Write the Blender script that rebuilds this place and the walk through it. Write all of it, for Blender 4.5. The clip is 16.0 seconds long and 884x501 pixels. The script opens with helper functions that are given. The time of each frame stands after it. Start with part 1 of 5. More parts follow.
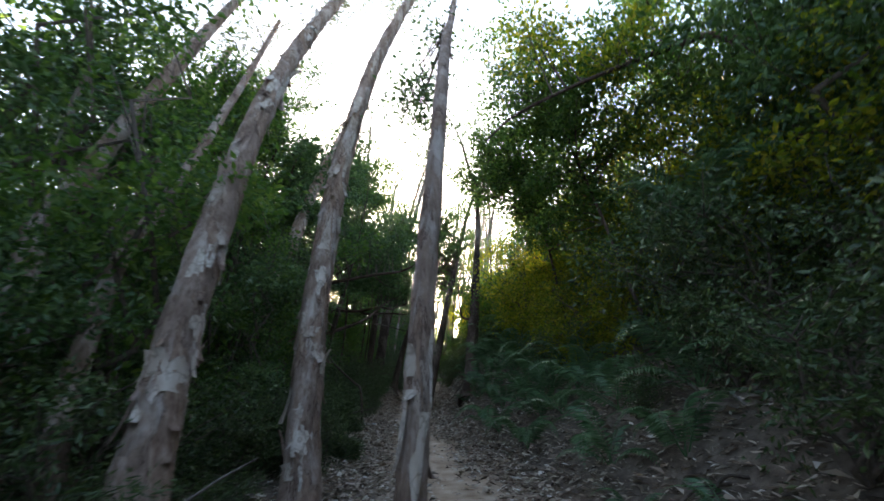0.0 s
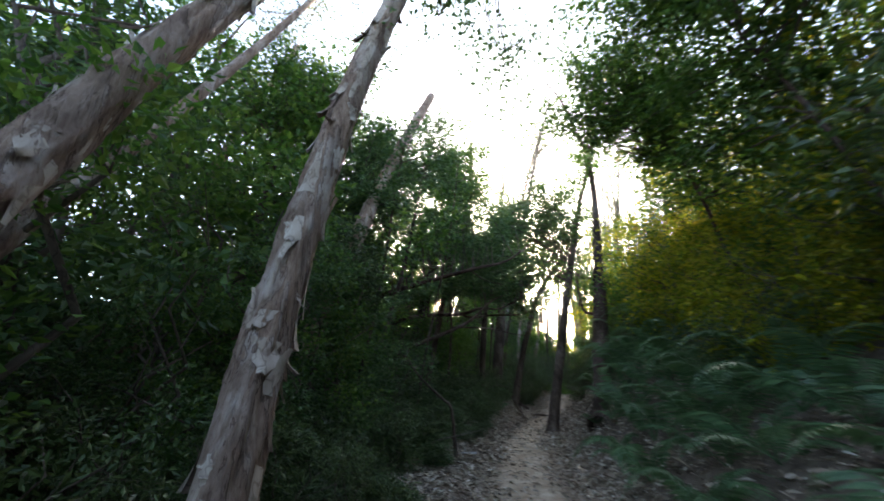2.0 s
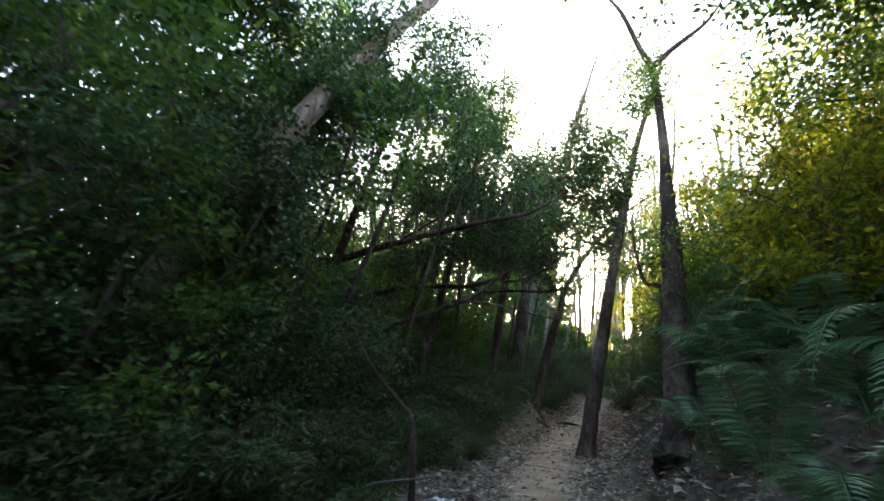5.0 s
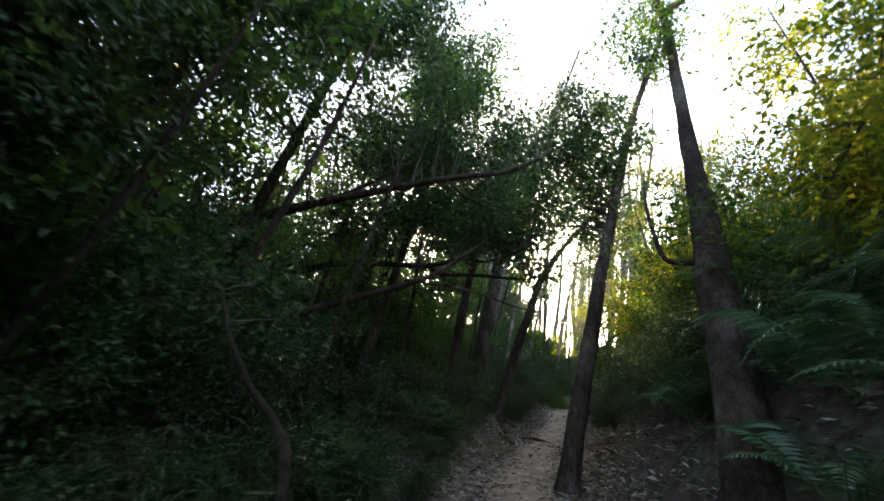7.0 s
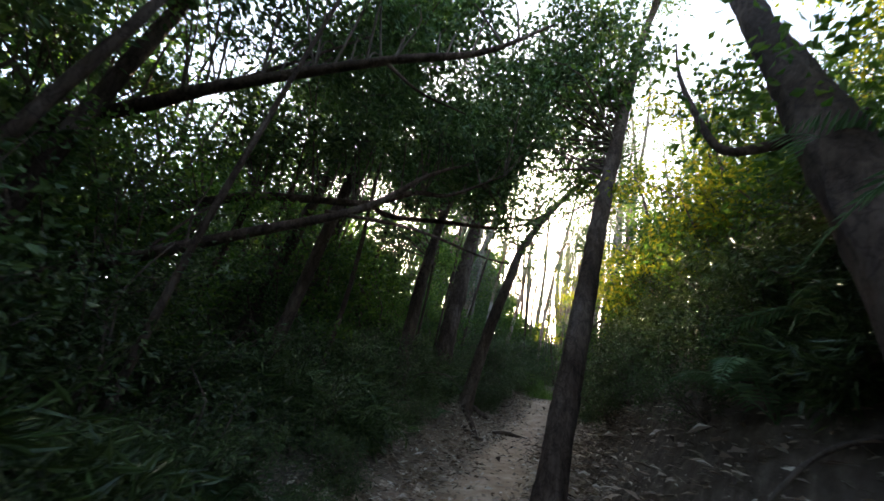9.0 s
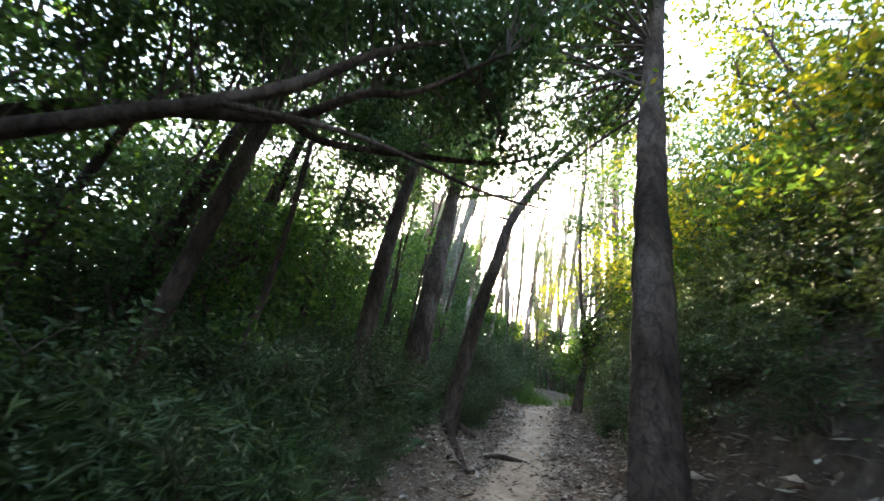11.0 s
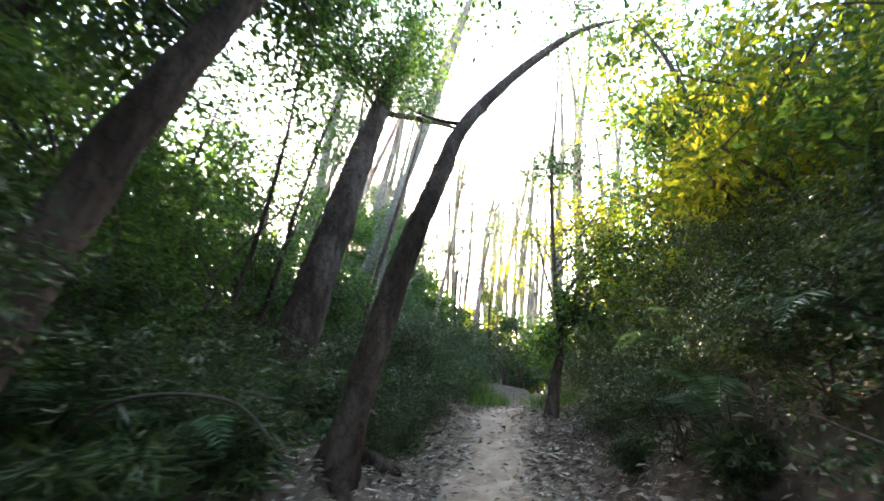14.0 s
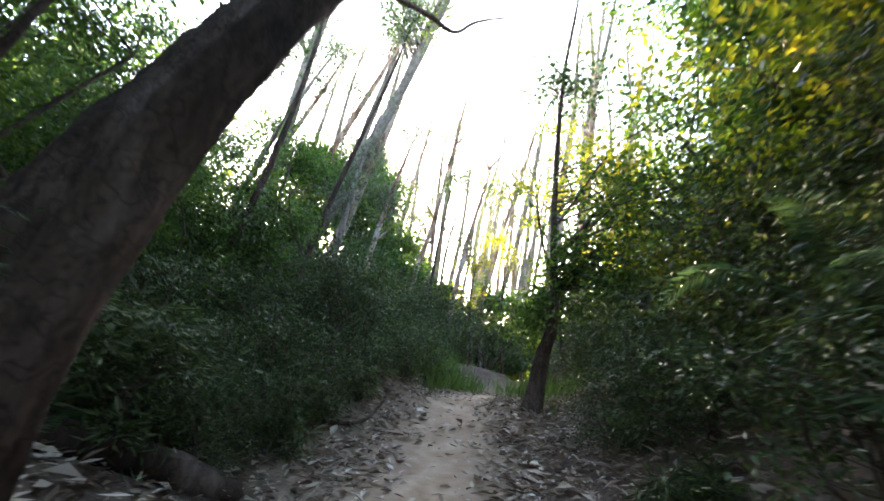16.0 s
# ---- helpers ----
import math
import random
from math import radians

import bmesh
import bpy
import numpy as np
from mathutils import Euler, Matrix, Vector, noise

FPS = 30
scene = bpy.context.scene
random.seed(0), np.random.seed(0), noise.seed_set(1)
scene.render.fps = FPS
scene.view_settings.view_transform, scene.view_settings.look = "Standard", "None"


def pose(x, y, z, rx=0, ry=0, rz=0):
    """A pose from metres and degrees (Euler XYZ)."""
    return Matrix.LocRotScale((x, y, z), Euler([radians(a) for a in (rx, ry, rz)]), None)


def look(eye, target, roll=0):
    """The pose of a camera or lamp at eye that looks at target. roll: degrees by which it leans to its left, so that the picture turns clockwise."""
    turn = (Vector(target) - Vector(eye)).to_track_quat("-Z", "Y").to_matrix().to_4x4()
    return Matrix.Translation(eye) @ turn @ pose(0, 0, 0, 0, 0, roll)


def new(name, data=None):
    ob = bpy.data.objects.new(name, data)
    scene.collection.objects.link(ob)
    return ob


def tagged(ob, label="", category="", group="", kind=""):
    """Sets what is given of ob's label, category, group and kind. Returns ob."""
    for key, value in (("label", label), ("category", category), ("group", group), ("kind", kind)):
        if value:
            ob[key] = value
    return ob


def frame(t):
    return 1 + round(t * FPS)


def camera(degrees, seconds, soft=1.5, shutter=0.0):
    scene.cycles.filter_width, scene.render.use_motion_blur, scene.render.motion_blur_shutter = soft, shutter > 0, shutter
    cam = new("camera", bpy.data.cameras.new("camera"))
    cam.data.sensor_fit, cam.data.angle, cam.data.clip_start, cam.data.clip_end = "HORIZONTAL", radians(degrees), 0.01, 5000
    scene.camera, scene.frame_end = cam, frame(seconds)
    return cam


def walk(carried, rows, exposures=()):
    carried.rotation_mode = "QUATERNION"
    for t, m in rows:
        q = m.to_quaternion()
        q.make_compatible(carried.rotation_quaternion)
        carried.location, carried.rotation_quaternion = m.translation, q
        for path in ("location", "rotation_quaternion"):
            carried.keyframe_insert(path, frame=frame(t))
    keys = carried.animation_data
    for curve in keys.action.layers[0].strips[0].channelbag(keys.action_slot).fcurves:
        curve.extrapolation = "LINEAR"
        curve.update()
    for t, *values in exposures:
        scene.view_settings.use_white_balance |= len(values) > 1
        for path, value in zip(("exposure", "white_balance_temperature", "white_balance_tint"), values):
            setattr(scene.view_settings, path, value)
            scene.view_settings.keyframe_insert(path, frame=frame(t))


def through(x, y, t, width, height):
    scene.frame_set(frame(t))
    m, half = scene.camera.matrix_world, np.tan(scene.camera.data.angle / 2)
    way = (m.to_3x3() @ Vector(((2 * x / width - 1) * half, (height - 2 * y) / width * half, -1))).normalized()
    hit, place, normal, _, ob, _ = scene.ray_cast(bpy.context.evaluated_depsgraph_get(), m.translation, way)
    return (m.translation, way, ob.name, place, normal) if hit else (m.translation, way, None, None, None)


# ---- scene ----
cam = camera(94.1, 16.0, soft=1.6, shutter=0.5)


def view(x, y, z, yaw, pitch, roll):
    return pose(x, y, z, 0, 0, yaw) @ pose(0, 0, 0, 90 + pitch, 0, 0) @ pose(0, 0, 0, 0, 0, -roll)


ROWS = [
    (0, 0.000, -0.142, 1.350, -2.75, 22.11, 2.24),
    (0.5, 0.287, 0.466, 1.404, -2.82, 21.75, 4.64),
    (1, 0.472, 1.097, 1.463, -2.07, 21.40, 5.41),
    (1.5, 0.585, 1.742, 1.548, 4.99, 21.90, 4.77),
    (2, 0.536, 2.372, 1.610, 15.73, 24.03, 1.09),
    (2.5, 0.510, 2.982, 1.680, 21.34, 24.84, -1.08),
    (3, 0.471, 3.616, 1.718, 23.14, 24.26, -1.64),
    (3.5, 0.392, 4.193, 1.820, 23.42, 23.69, -1.79),
    (4, 0.376, 4.816, 1.922, 23.03, 23.02, -2.07),
    (6.5, -0.096, 7.508, 2.205, 16.05, 23.03, -4.96),
    (7, -0.212, 8.099, 2.264, 15.36, 23.52, -5.02),
    (7.5, -0.204, 8.713, 2.291, 14.49, 23.47, -4.20),
    (8, -0.169, 9.326, 2.309, 12.84, 22.76, -4.92),
    (8.5, -0.137, 9.910, 2.336, 12.56, 22.71, -6.20),
    (9, -0.142, 10.447, 2.388, 13.17, 22.36, -5.84),
    (11.5, -0.703, 13.357, 2.789, 7.81, 23.21, -1.71),
    (12, -0.770, 13.989, 2.859, 7.09, 23.07, -1.22),
    (12.5, -0.716, 14.583, 2.944, 6.63, 22.47, -0.73),
    (13, -0.722, 15.167, 2.998, 5.35, 22.32, -0.44),
    (13.5, -0.667, 15.750, 3.042, 3.27, 22.77, 0.25),
    (14, -0.582, 16.370, 3.094, 0.99, 22.67, 0.25),
    (14.5, -0.460, 16.960, 3.148, -1.68, 22.84, -0.61),
    (15, -0.286, 17.556, 3.171, -2.39, 22.44, -1.75),
    (15.5, -0.138, 18.179, 3.176, -1.73, 21.82, -3.04),
    (16, 0.000, 18.807, 3.166, 0.54, 20.58, -4.43),
]
walk(cam, [(t, view(*row)) for t, *row in ROWS],
     exposures=[(0.0, 2.7, 6800, 10), (1.5, 2.7, 6800, 10), (2.5, 3.35, 6900, 9), (4.0, 3.45, 6900, 9), (7.0, 2.85, 7000, 10), (9.0, 2.9, 7000, 11), (11.3, 4.05, 6800, 10), (12.5, 4.15, 6800, 10), (14.5, 4.2, 6750, 11), (16.0, 3.95, 6750, 12)])

# ---- world and sun ----
SUN_ELEVATION, SUN_LEFT = 18.5, 8.7
world = bpy.data.worlds.new("world")
scene.world = world
world.use_nodes = True
wn = world.node_tree.nodes
sky = wn.new("ShaderNodeTexSky")
sky.sky_type, sky.sun_disc = "NISHITA", False
sky.sun_elevation, sky.sun_rotation = radians(SUN_ELEVATION), radians(-SUN_LEFT)
sky.dust_density = 2.2
world.node_tree.links.new(sky.outputs[0], wn["Background"].inputs[0])
wn["Background"].inputs[1].default_value = 0.15

sun = new("sun", bpy.data.lights.new("sun", "SUN"))
sun.data.energy, sun.data.angle, sun.data.color = 5.0, radians(0.6), (1.0, 0.83, 0.6)
_a, _e = radians(SUN_LEFT), radians(SUN_ELEVATION)
SUN_WAY = Vector((-math.sin(_a) * math.cos(_e), math.cos(_a) * math.cos(_e), math.sin(_e)))
sun.matrix_world = look((0, 60, 40), Vector((0, 60, 40)) - SUN_WAY)


# ---- materials ----
def ramp(nt, fac, stops):
    node = nt.nodes.new("ShaderNodeValToRGB")
    el = node.color_ramp.elements
    while len(el) < len(stops):
        el.new(0.5)
    for e, (p, c) in zip(el, stops):
        e.position, e.color = p, (*c, 1)
    nt.links.new(fac, node.inputs[0])
    return node.outputs[0]


def noise_tex(nt, scale, detail=4.0, stretch=None, rough=0.6):
    co = nt.nodes.new("ShaderNodeTexCoord")
    out = co.outputs["Object"]
    if stretch:
        mp = nt.nodes.new("ShaderNodeMapping")
        mp.inputs["Scale"].default_value = stretch
        nt.links.new(out, mp.inputs[0])
        out = mp.outputs[0]
    n = nt.nodes.new("ShaderNodeTexNoise")
    n.inputs["Scale"].default_value, n.inputs["Detail"].default_value = scale, detail
    n.inputs["Roughness"].default_value = rough
    nt.links.new(out, n.inputs["Vector"])
    return n.outputs["Fac"]


def mixed(nt, a, b, fac, how="MIX"):
    m = nt.nodes.new("ShaderNodeMix")
    m.data_type, m.blend_type = "RGBA", how
    if isinstance(fac, float):
        m.inputs["Factor"].default_value = fac
    else:
        nt.links.new(fac, m.inputs["Factor"])
    nt.links.new(a, m.inputs["A"])
    nt.links.new(b, m.inputs["B"])
    return m.outputs["Result"]


def bump(nt, height, strength, distance):
    b = nt.nodes.new("ShaderNodeBump")
    b.inputs["Strength"].default_value, b.inputs["Distance"].default_value = strength, distance
    nt.links.new(height, b.inputs["Height"])
    return b.outputs[0]


def bark_material(name, big, small, rough=0.9, depth=0.02):
    m = bpy.data.materials.new(name)
    m.use_nodes = True
    nt = m.node_tree
    p = nt.nodes["Principled BSDF"]
    patch = ramp(nt, noise_tex(nt, 2.2, 5, (1, 1, 0.35)), big)
    grain = ramp(nt, noise_tex(nt, 16, 6, (1, 1, 0.3), 0.7), small)
    co = nt.nodes.new("ShaderNodeTexCoord")
    mp = nt.nodes.new("ShaderNodeMapping")
    mp.inputs["Scale"].default_value = (1, 1, 0.3)
    warp = nt.nodes.new("ShaderNodeVectorMath")
    warp.operation = "ADD"
    wob = nt.nodes.new("ShaderNodeTexNoise")
    wob.inputs["Scale"].default_value = 7
    nt.links.new(co.outputs["Object"], wob.inputs["Vector"])
    soft_wob = nt.nodes.new("ShaderNodeVectorMath")
    soft_wob.operation = "SCALE"
    soft_wob.inputs["Scale"].default_value = 0.35
    nt.links.new(wob.outputs["Color"], soft_wob.inputs[0])
    nt.links.new(co.outputs["Object"], warp.inputs[0])
    nt.links.new(soft_wob.outputs[0], warp.inputs[1])
    nt.links.new(warp.outputs[0], mp.inputs[0])
    vo = nt.nodes.new("ShaderNodeTexVoronoi")
    vo.feature = "DISTANCE_TO_EDGE"
    vo.inputs["Scale"].default_value = 8
    nt.links.new(mp.outputs[0], vo.inputs["Vector"])
    crack = ramp(nt, vo.outputs["Distance"], [(0.0, (0.3, 0.27, 0.25)), (0.09, (1, 1, 1))])
    body = mixed(nt, patch, grain, 0.75, "MULTIPLY")
    nt.links.new(mixed(nt, body, crack, 0.6, "MULTIPLY"), p.inputs["Base Color"])
    p.inputs["Roughness"].default_value = rough
    p.inputs["Specular IOR Level"].default_value = 0.2
    nt.links.new(bump(nt, noise_tex(nt, 14, 8, (1, 1, 0.12), 0.75), 0.9, depth), p.inputs["Normal"])
    return m


def paperbark_material(name):
    """Smooth cream and pinkish sheets, torn off in long ragged strips that bare brown bark."""
    m = bpy.data.materials.new(name)
    m.use_nodes = True
    nt = m.node_tree
    p = nt.nodes["Principled BSDF"]
    sheet = ramp(nt, noise_tex(nt, 5, 6, (1, 1, 0.4)), [(0.3, (0.16, 0.1, 0.075)), (0.48, (0.28, 0.19, 0.15)), (0.66, (0.46, 0.37, 0.325))])
    under = ramp(nt, noise_tex(nt, 24, 8, (1, 1, 0.12), 0.75), [(0.3, (0.1, 0.06, 0.043)), (0.5, (0.24, 0.15, 0.11)), (0.7, (0.38, 0.28, 0.22))])
    tear = noise_tex(nt, 3.4, 7, (1.5, 1.5, 0.22), 0.62)
    torn = ramp(nt, tear, [(0.535, (0, 0, 0)), (0.575, (1, 1, 1))])
    lip = ramp(nt, tear, [(0.5, (1, 1, 1)), (0.53, (1, 1, 1)), (0.542, (0.25, 0.2, 0.18)), (0.565, (1, 1, 1))])
    fleck = ramp(nt, noise_tex(nt, 30, 5, (1, 1, 0.5), 0.7), [(0.28, (0.3, 0.25, 0.22)), (0.42, (0.86, 0.84, 0.82)), (0.55, (1, 1, 1))])
    streak = ramp(nt, noise_tex(nt, 18, 5, (1, 1, 0.07), 0.6), [(0.36, (0.5, 0.44, 0.4)), (0.48, (1, 1, 1))])
    body = mixed(nt, mixed(nt, sheet, under, torn), lip, 0.9, "MULTIPLY")
    body = mixed(nt, mixed(nt, body, fleck, 0.7, "MULTIPLY"), streak, 0.6, "MULTIPLY")
    nt.links.new(body, p.inputs["Base Color"])
    p.inputs["Roughness"].default_value = 0.85
    p.inputs["Specular IOR Level"].default_value = 0.2
    step = ramp(nt, tear, [(0.47, (1, 1, 1)), (0.52, (0, 0, 0))])
    fine = ramp(nt, noise_tex(nt, 28, 8, (1, 1, 0.14), 0.75), [(0.2, (0, 0, 0)), (0.8, (1, 1, 1))])
    nt.links.new(bump(nt, mixed(nt, step, fine, 0.45), 0.9, 0.035), p.inputs["Normal"])
    return m


BARK_PALE = paperbark_material("bark_pale")
BARK_GUM = bark_material("bark_gum", [(0.34, (0.085, 0.048, 0.034)), (0.45, (0.24, 0.15, 0.11)), (0.54, (0.37, 0.275, 0.225)), (0.68, (0.53, 0.46, 0.42))],
                          [(0.3, (0.28, 0.22, 0.2)), (0.48, (0.8, 0.76, 0.74)), (0.6, (1, 1, 1))], 0.85, 0.05)
BARK_DARK = bark_material("bark_dark", [(0.3, (0.036, 0.024, 0.018)), (0.46, (0.082, 0.054, 0.041)), (0.56, (0.125, 0.088, 0.07)), (0.72, (0.21, 0.168, 0.143))],
                          [(0.34, (0.22, 0.19, 0.17)), (0.5, (0.75, 0.7, 0.67)), (0.62, (1, 1, 1))], 0.95, 0.05)
BARK_GREY = bark_material("bark_grey", [(0.3, (0.10, 0.08, 0.068)), (0.55, (0.2, 0.168, 0.145)), (0.75, (0.32, 0.285, 0.25))],
                          [(0.3, (0.5, 0.46, 0.43)), (0.6, (1, 1, 1))], 0.9, 0.02)
TWIG = bark_material("twig_bark", [(0.3, (0.06, 0.045, 0.035)), (0.7, (0.16, 0.12, 0.095))], [(0.3, (0.6, 0.6, 0.6)), (0.6, (1, 1, 1))], 0.9, 0.005)
FLAP = bark_material("bark_peel", [(0.3, (0.28, 0.2, 0.155)), (0.5, (0.44, 0.355, 0.3)), (0.7, (0.62, 0.55, 0.49))],
                     [(0.3, (0.7, 0.66, 0.62)), (0.6, (1, 1, 1))], 0.85, 0.008)


def leaf_material(name, stops, gloss=0.4, through=0.35, tint=(0.9, 1.0, 0.25)):
    m = bpy.data.materials.new(name)
    m.use_nodes = True
    nt = m.node_tree
    p = nt.nodes["Principled BSDF"]
    geo = nt.nodes.new("ShaderNodeNewGeometry")
    col = ramp(nt, geo.outputs["Random Per Island"], stops)
    nt.links.new(col, p.inputs["Base Color"])
    p.inputs["Roughness"].default_value = gloss
    p.inputs["Specular IOR Level"].default_value = 0.34
    tr = nt.nodes.new("ShaderNodeBsdfTranslucent")
    rgb = nt.nodes.new("ShaderNodeRGB")
    rgb.outputs[0].default_value = (*[min(1.0, 2.0 * c) for c in tint], 1)
    nt.links.new(mixed(nt, col, rgb.outputs[0], 1.0, "MULTIPLY"), tr.inputs["Color"])
    mx = nt.nodes.new("ShaderNodeMixShader")
    mx.inputs[0].default_value = through
    nt.links.new(p.outputs[0], mx.inputs[1])
    nt.links.new(tr.outputs[0], mx.inputs[2])
    nt.links.new(mx.outputs[0], nt.nodes["Material Output"].inputs["Surface"])
    return m


LEAF_DARK = leaf_material("leaf_dark", [(0.0, (0.036, 0.075, 0.028)), (0.5, (0.066, 0.127, 0.046)), (1.0, (0.12, 0.18, 0.07))], 0.4, 0.42)
# darker leaf copy: the shade of the undergrowth is put into its colour
LEAF_SHADED = leaf_material("leaf_shaded", [(0.0, (0.024, 0.042, 0.012)), (0.55, (0.05, 0.085, 0.025)), (0.92, (0.09, 0.13, 0.045)), (1.0, (0.2, 0.22, 0.12))], 0.36, 0.28)
LEAF_MID = leaf_material("leaf_mid", [(0.0, (0.045, 0.10, 0.025)), (0.55, (0.085, 0.165, 0.042)), (1.0, (0.16, 0.23, 0.06))], 0.42, 0.6)
# sunlit leaf copy: the glow of low backlight is put into the yellow
LEAF_SUN_YELLOW = leaf_material("leaf_sun_yellow", [(0.0, (0.07, 0.13, 0.025)), (0.4, (0.2, 0.24, 0.035)), (0.8, (0.35, 0.34, 0.05)), (1.0, (0.41, 0.31, 0.055))], 0.45, 0.78, (1.0, 0.95, 0.2))
LEAF_GREY = leaf_material("leaf_grey", [(0.0, (0.07, 0.10, 0.055)), (0.6, (0.13, 0.165, 0.095)), (1.0, (0.22, 0.23, 0.13))], 0.5, 0.45, (1.0, 1.0, 0.6))
FERN = leaf_material("fern_green", [(0.0, (0.05, 0.105, 0.045)), (0.6, (0.09, 0.17, 0.075)), (1.0, (0.14, 0.22, 0.11))], 0.35, 0.35, (0.8, 1.0, 0.4))
GRASS = leaf_material("grass_green", [(0.0, (0.06, 0.12, 0.03)), (0.6, (0.11, 0.20, 0.05)), (1.0, (0.19, 0.27, 0.08))], 0.5, 0.5, (0.9, 1.0, 0.3))
LITTER = leaf_material("leaf_litter", [(0.0, (0.08, 0.055, 0.04)), (0.3, (0.23, 0.165, 0.12)), (0.65, (0.4, 0.31, 0.235)), (0.9, (0.52, 0.44, 0.36)), (1.0, (0.66, 0.6, 0.52))], 0.6, 0.1, (1.0, 0.8, 0.5))


def soil_material():
    m = bpy.data.materials.new("forest_soil")
    m.use_nodes = True
    nt = m.node_tree
    p = nt.nodes["Principled BSDF"]
    at = nt.nodes.new("ShaderNodeAttribute")
    at.attribute_name = "trodden"
    dirt = ramp(nt, noise_tex(nt, 3.5, 8), [(0.3, (0.28, 0.19, 0.13)), (0.5, (0.42, 0.305, 0.22)), (0.6, (0.49, 0.37, 0.275)), (0.75, (0.59, 0.47, 0.365))])
    humus = ramp(nt, noise_tex(nt, 9, 8), [(0.3, (0.07, 0.052, 0.04)), (0.55, (0.15, 0.116, 0.09)), (0.75, (0.26, 0.205, 0.16))])
    nt.links.new(mixed(nt, humus, dirt, at.outputs["Fac"]), p.inputs["Base Color"])
    p.inputs["Roughness"].default_value = 0.95
    p.inputs["Specular IOR Level"].default_value = 0.15
    nt.links.new(bump(nt, noise_tex(nt, 26, 10, None, 0.75), 0.8, 0.03), p.inputs["Normal"])
    return m


SOIL = soil_material()

# ---- the lie of the land ----


def sstep(a, b, v):
    u = np.clip((v - a) / (b - a), 0, 1)
    return u * u * (3 - 2 * u)


def path_x(y):
    return np.interp(y, [-20, 0, 2, 5, 7.5, 10, 13, 15, 17.5, 20, 23, 26, 29, 33, 40], [-0.6, 0.15, 0.4, 0.3, 0.0, -0.25, -0.55, -0.62, -0.55, -0.4, 0.0, 0.6, 1.8, 4.2, 9.0])


def waves(x, y):
    return (np.sin(1.7 * x + 0.6 * y + 0.5) * np.sin(0.9 * y - 0.7 * x) * 0.5 + np.sin(3.9 * x + 1.3) * np.sin(3.1 * y + 0.4) * 0.22
            + np.sin(0.45 * x + 1.1) * np.sin(0.37 * y + 2.0))


def ground_z(x, y):
    x, y = np.asarray(x, float), np.asarray(y, float)
    base = np.interp(y, [-60, 0, 15, 21, 23, 24.8, 26.5, 30, 40], [-3.0, 0.0, 1.6, 2.2, 2.7, 3.24, 3.4, 3.45, 3.5])
    d = x - path_x(y)
    cutting = sstep(8.5, 11.5, y) * (1 - sstep(19.5, 23.5, y))
    right = (1.0 + 0.75 * cutting) * sstep(0.9, 2.6, d) + 0.9 * sstep(2.2, 5.0, d) + 0.28 * np.clip(d - 4, 0, 14)
    right = right * (0.55 + 0.45 * sstep(-2, 3, y)) * (1 - 0.55 * sstep(20, 27, y))
    left = sstep(0.6, 1.6, -d) * (0.12 + 0.7 * sstep(13, 18.5, y) * (1 - 0.65 * sstep(20.3, 22, y)) + 0.35 * sstep(22.5, 25, y)) + 0.04 * np.clip(-d - 3, 0, 25)
    rough = 0.09 * waves(x, y) * sstep(0.5, 2.5, np.abs(d)) + 0.012 * waves(4 * x, 4 * y)
    return base + right + left + rough


RNG = np.random.RandomState(7)


# ---- mesh helpers ----
def mesh_of(name, verts, quads, material, smooth=False):
    verts, quads = np.asarray(verts, np.float32), np.asarray(quads, np.int32)
    me = bpy.data.meshes.new(name)
    me.vertices.add(len(verts))
    me.vertices.foreach_set("co", verts.ravel())
    me.loops.add(quads.size)
    me.loops.foreach_set("vertex_index", quads.ravel())
    me.polygons.add(len(quads))
    me.polygons.foreach_set("loop_start", np.arange(0, quads.size, quads.shape[1], dtype=np.int32))
    me.polygons.foreach_set("use_smooth", np.full(len(quads), smooth))
    me.update(calc_edges=True)
    me.materials.append(material)
    return me


def join(pieces):
    vs, fs, n = [], [], 0
    for v, f in pieces:
        vs.append(v)
        fs.append(np.asarray(f) + n)
        n += len(v)
    return np.concatenate(vs), np.concatenate(fs)


def part(name, data, parent, label=""):
    ob = new(name, data)
    ob.parent = parent
    return tagged(ob, label)


def smooth_line(points, n):
    """A Catmull-Rom line through the points."""
    p = np.asarray(points, float)
    p = np.vstack([2 * p[0] - p[1], p, 2 * p[-1] - p[-2]])
    out = []
    for t in np.linspace(0, len(p) - 3 - 1e-6, n):
        i = int(t)
        u = t - i
        a, b, c, d = p[i:i + 4]
        out.append(0.5 * (2 * b + (c - a) * u + (2 * a - 5 * b + 4 * c - d) * u * u + (3 * b - a - 3 * c + d) * u ** 3))
    return np.array(out)


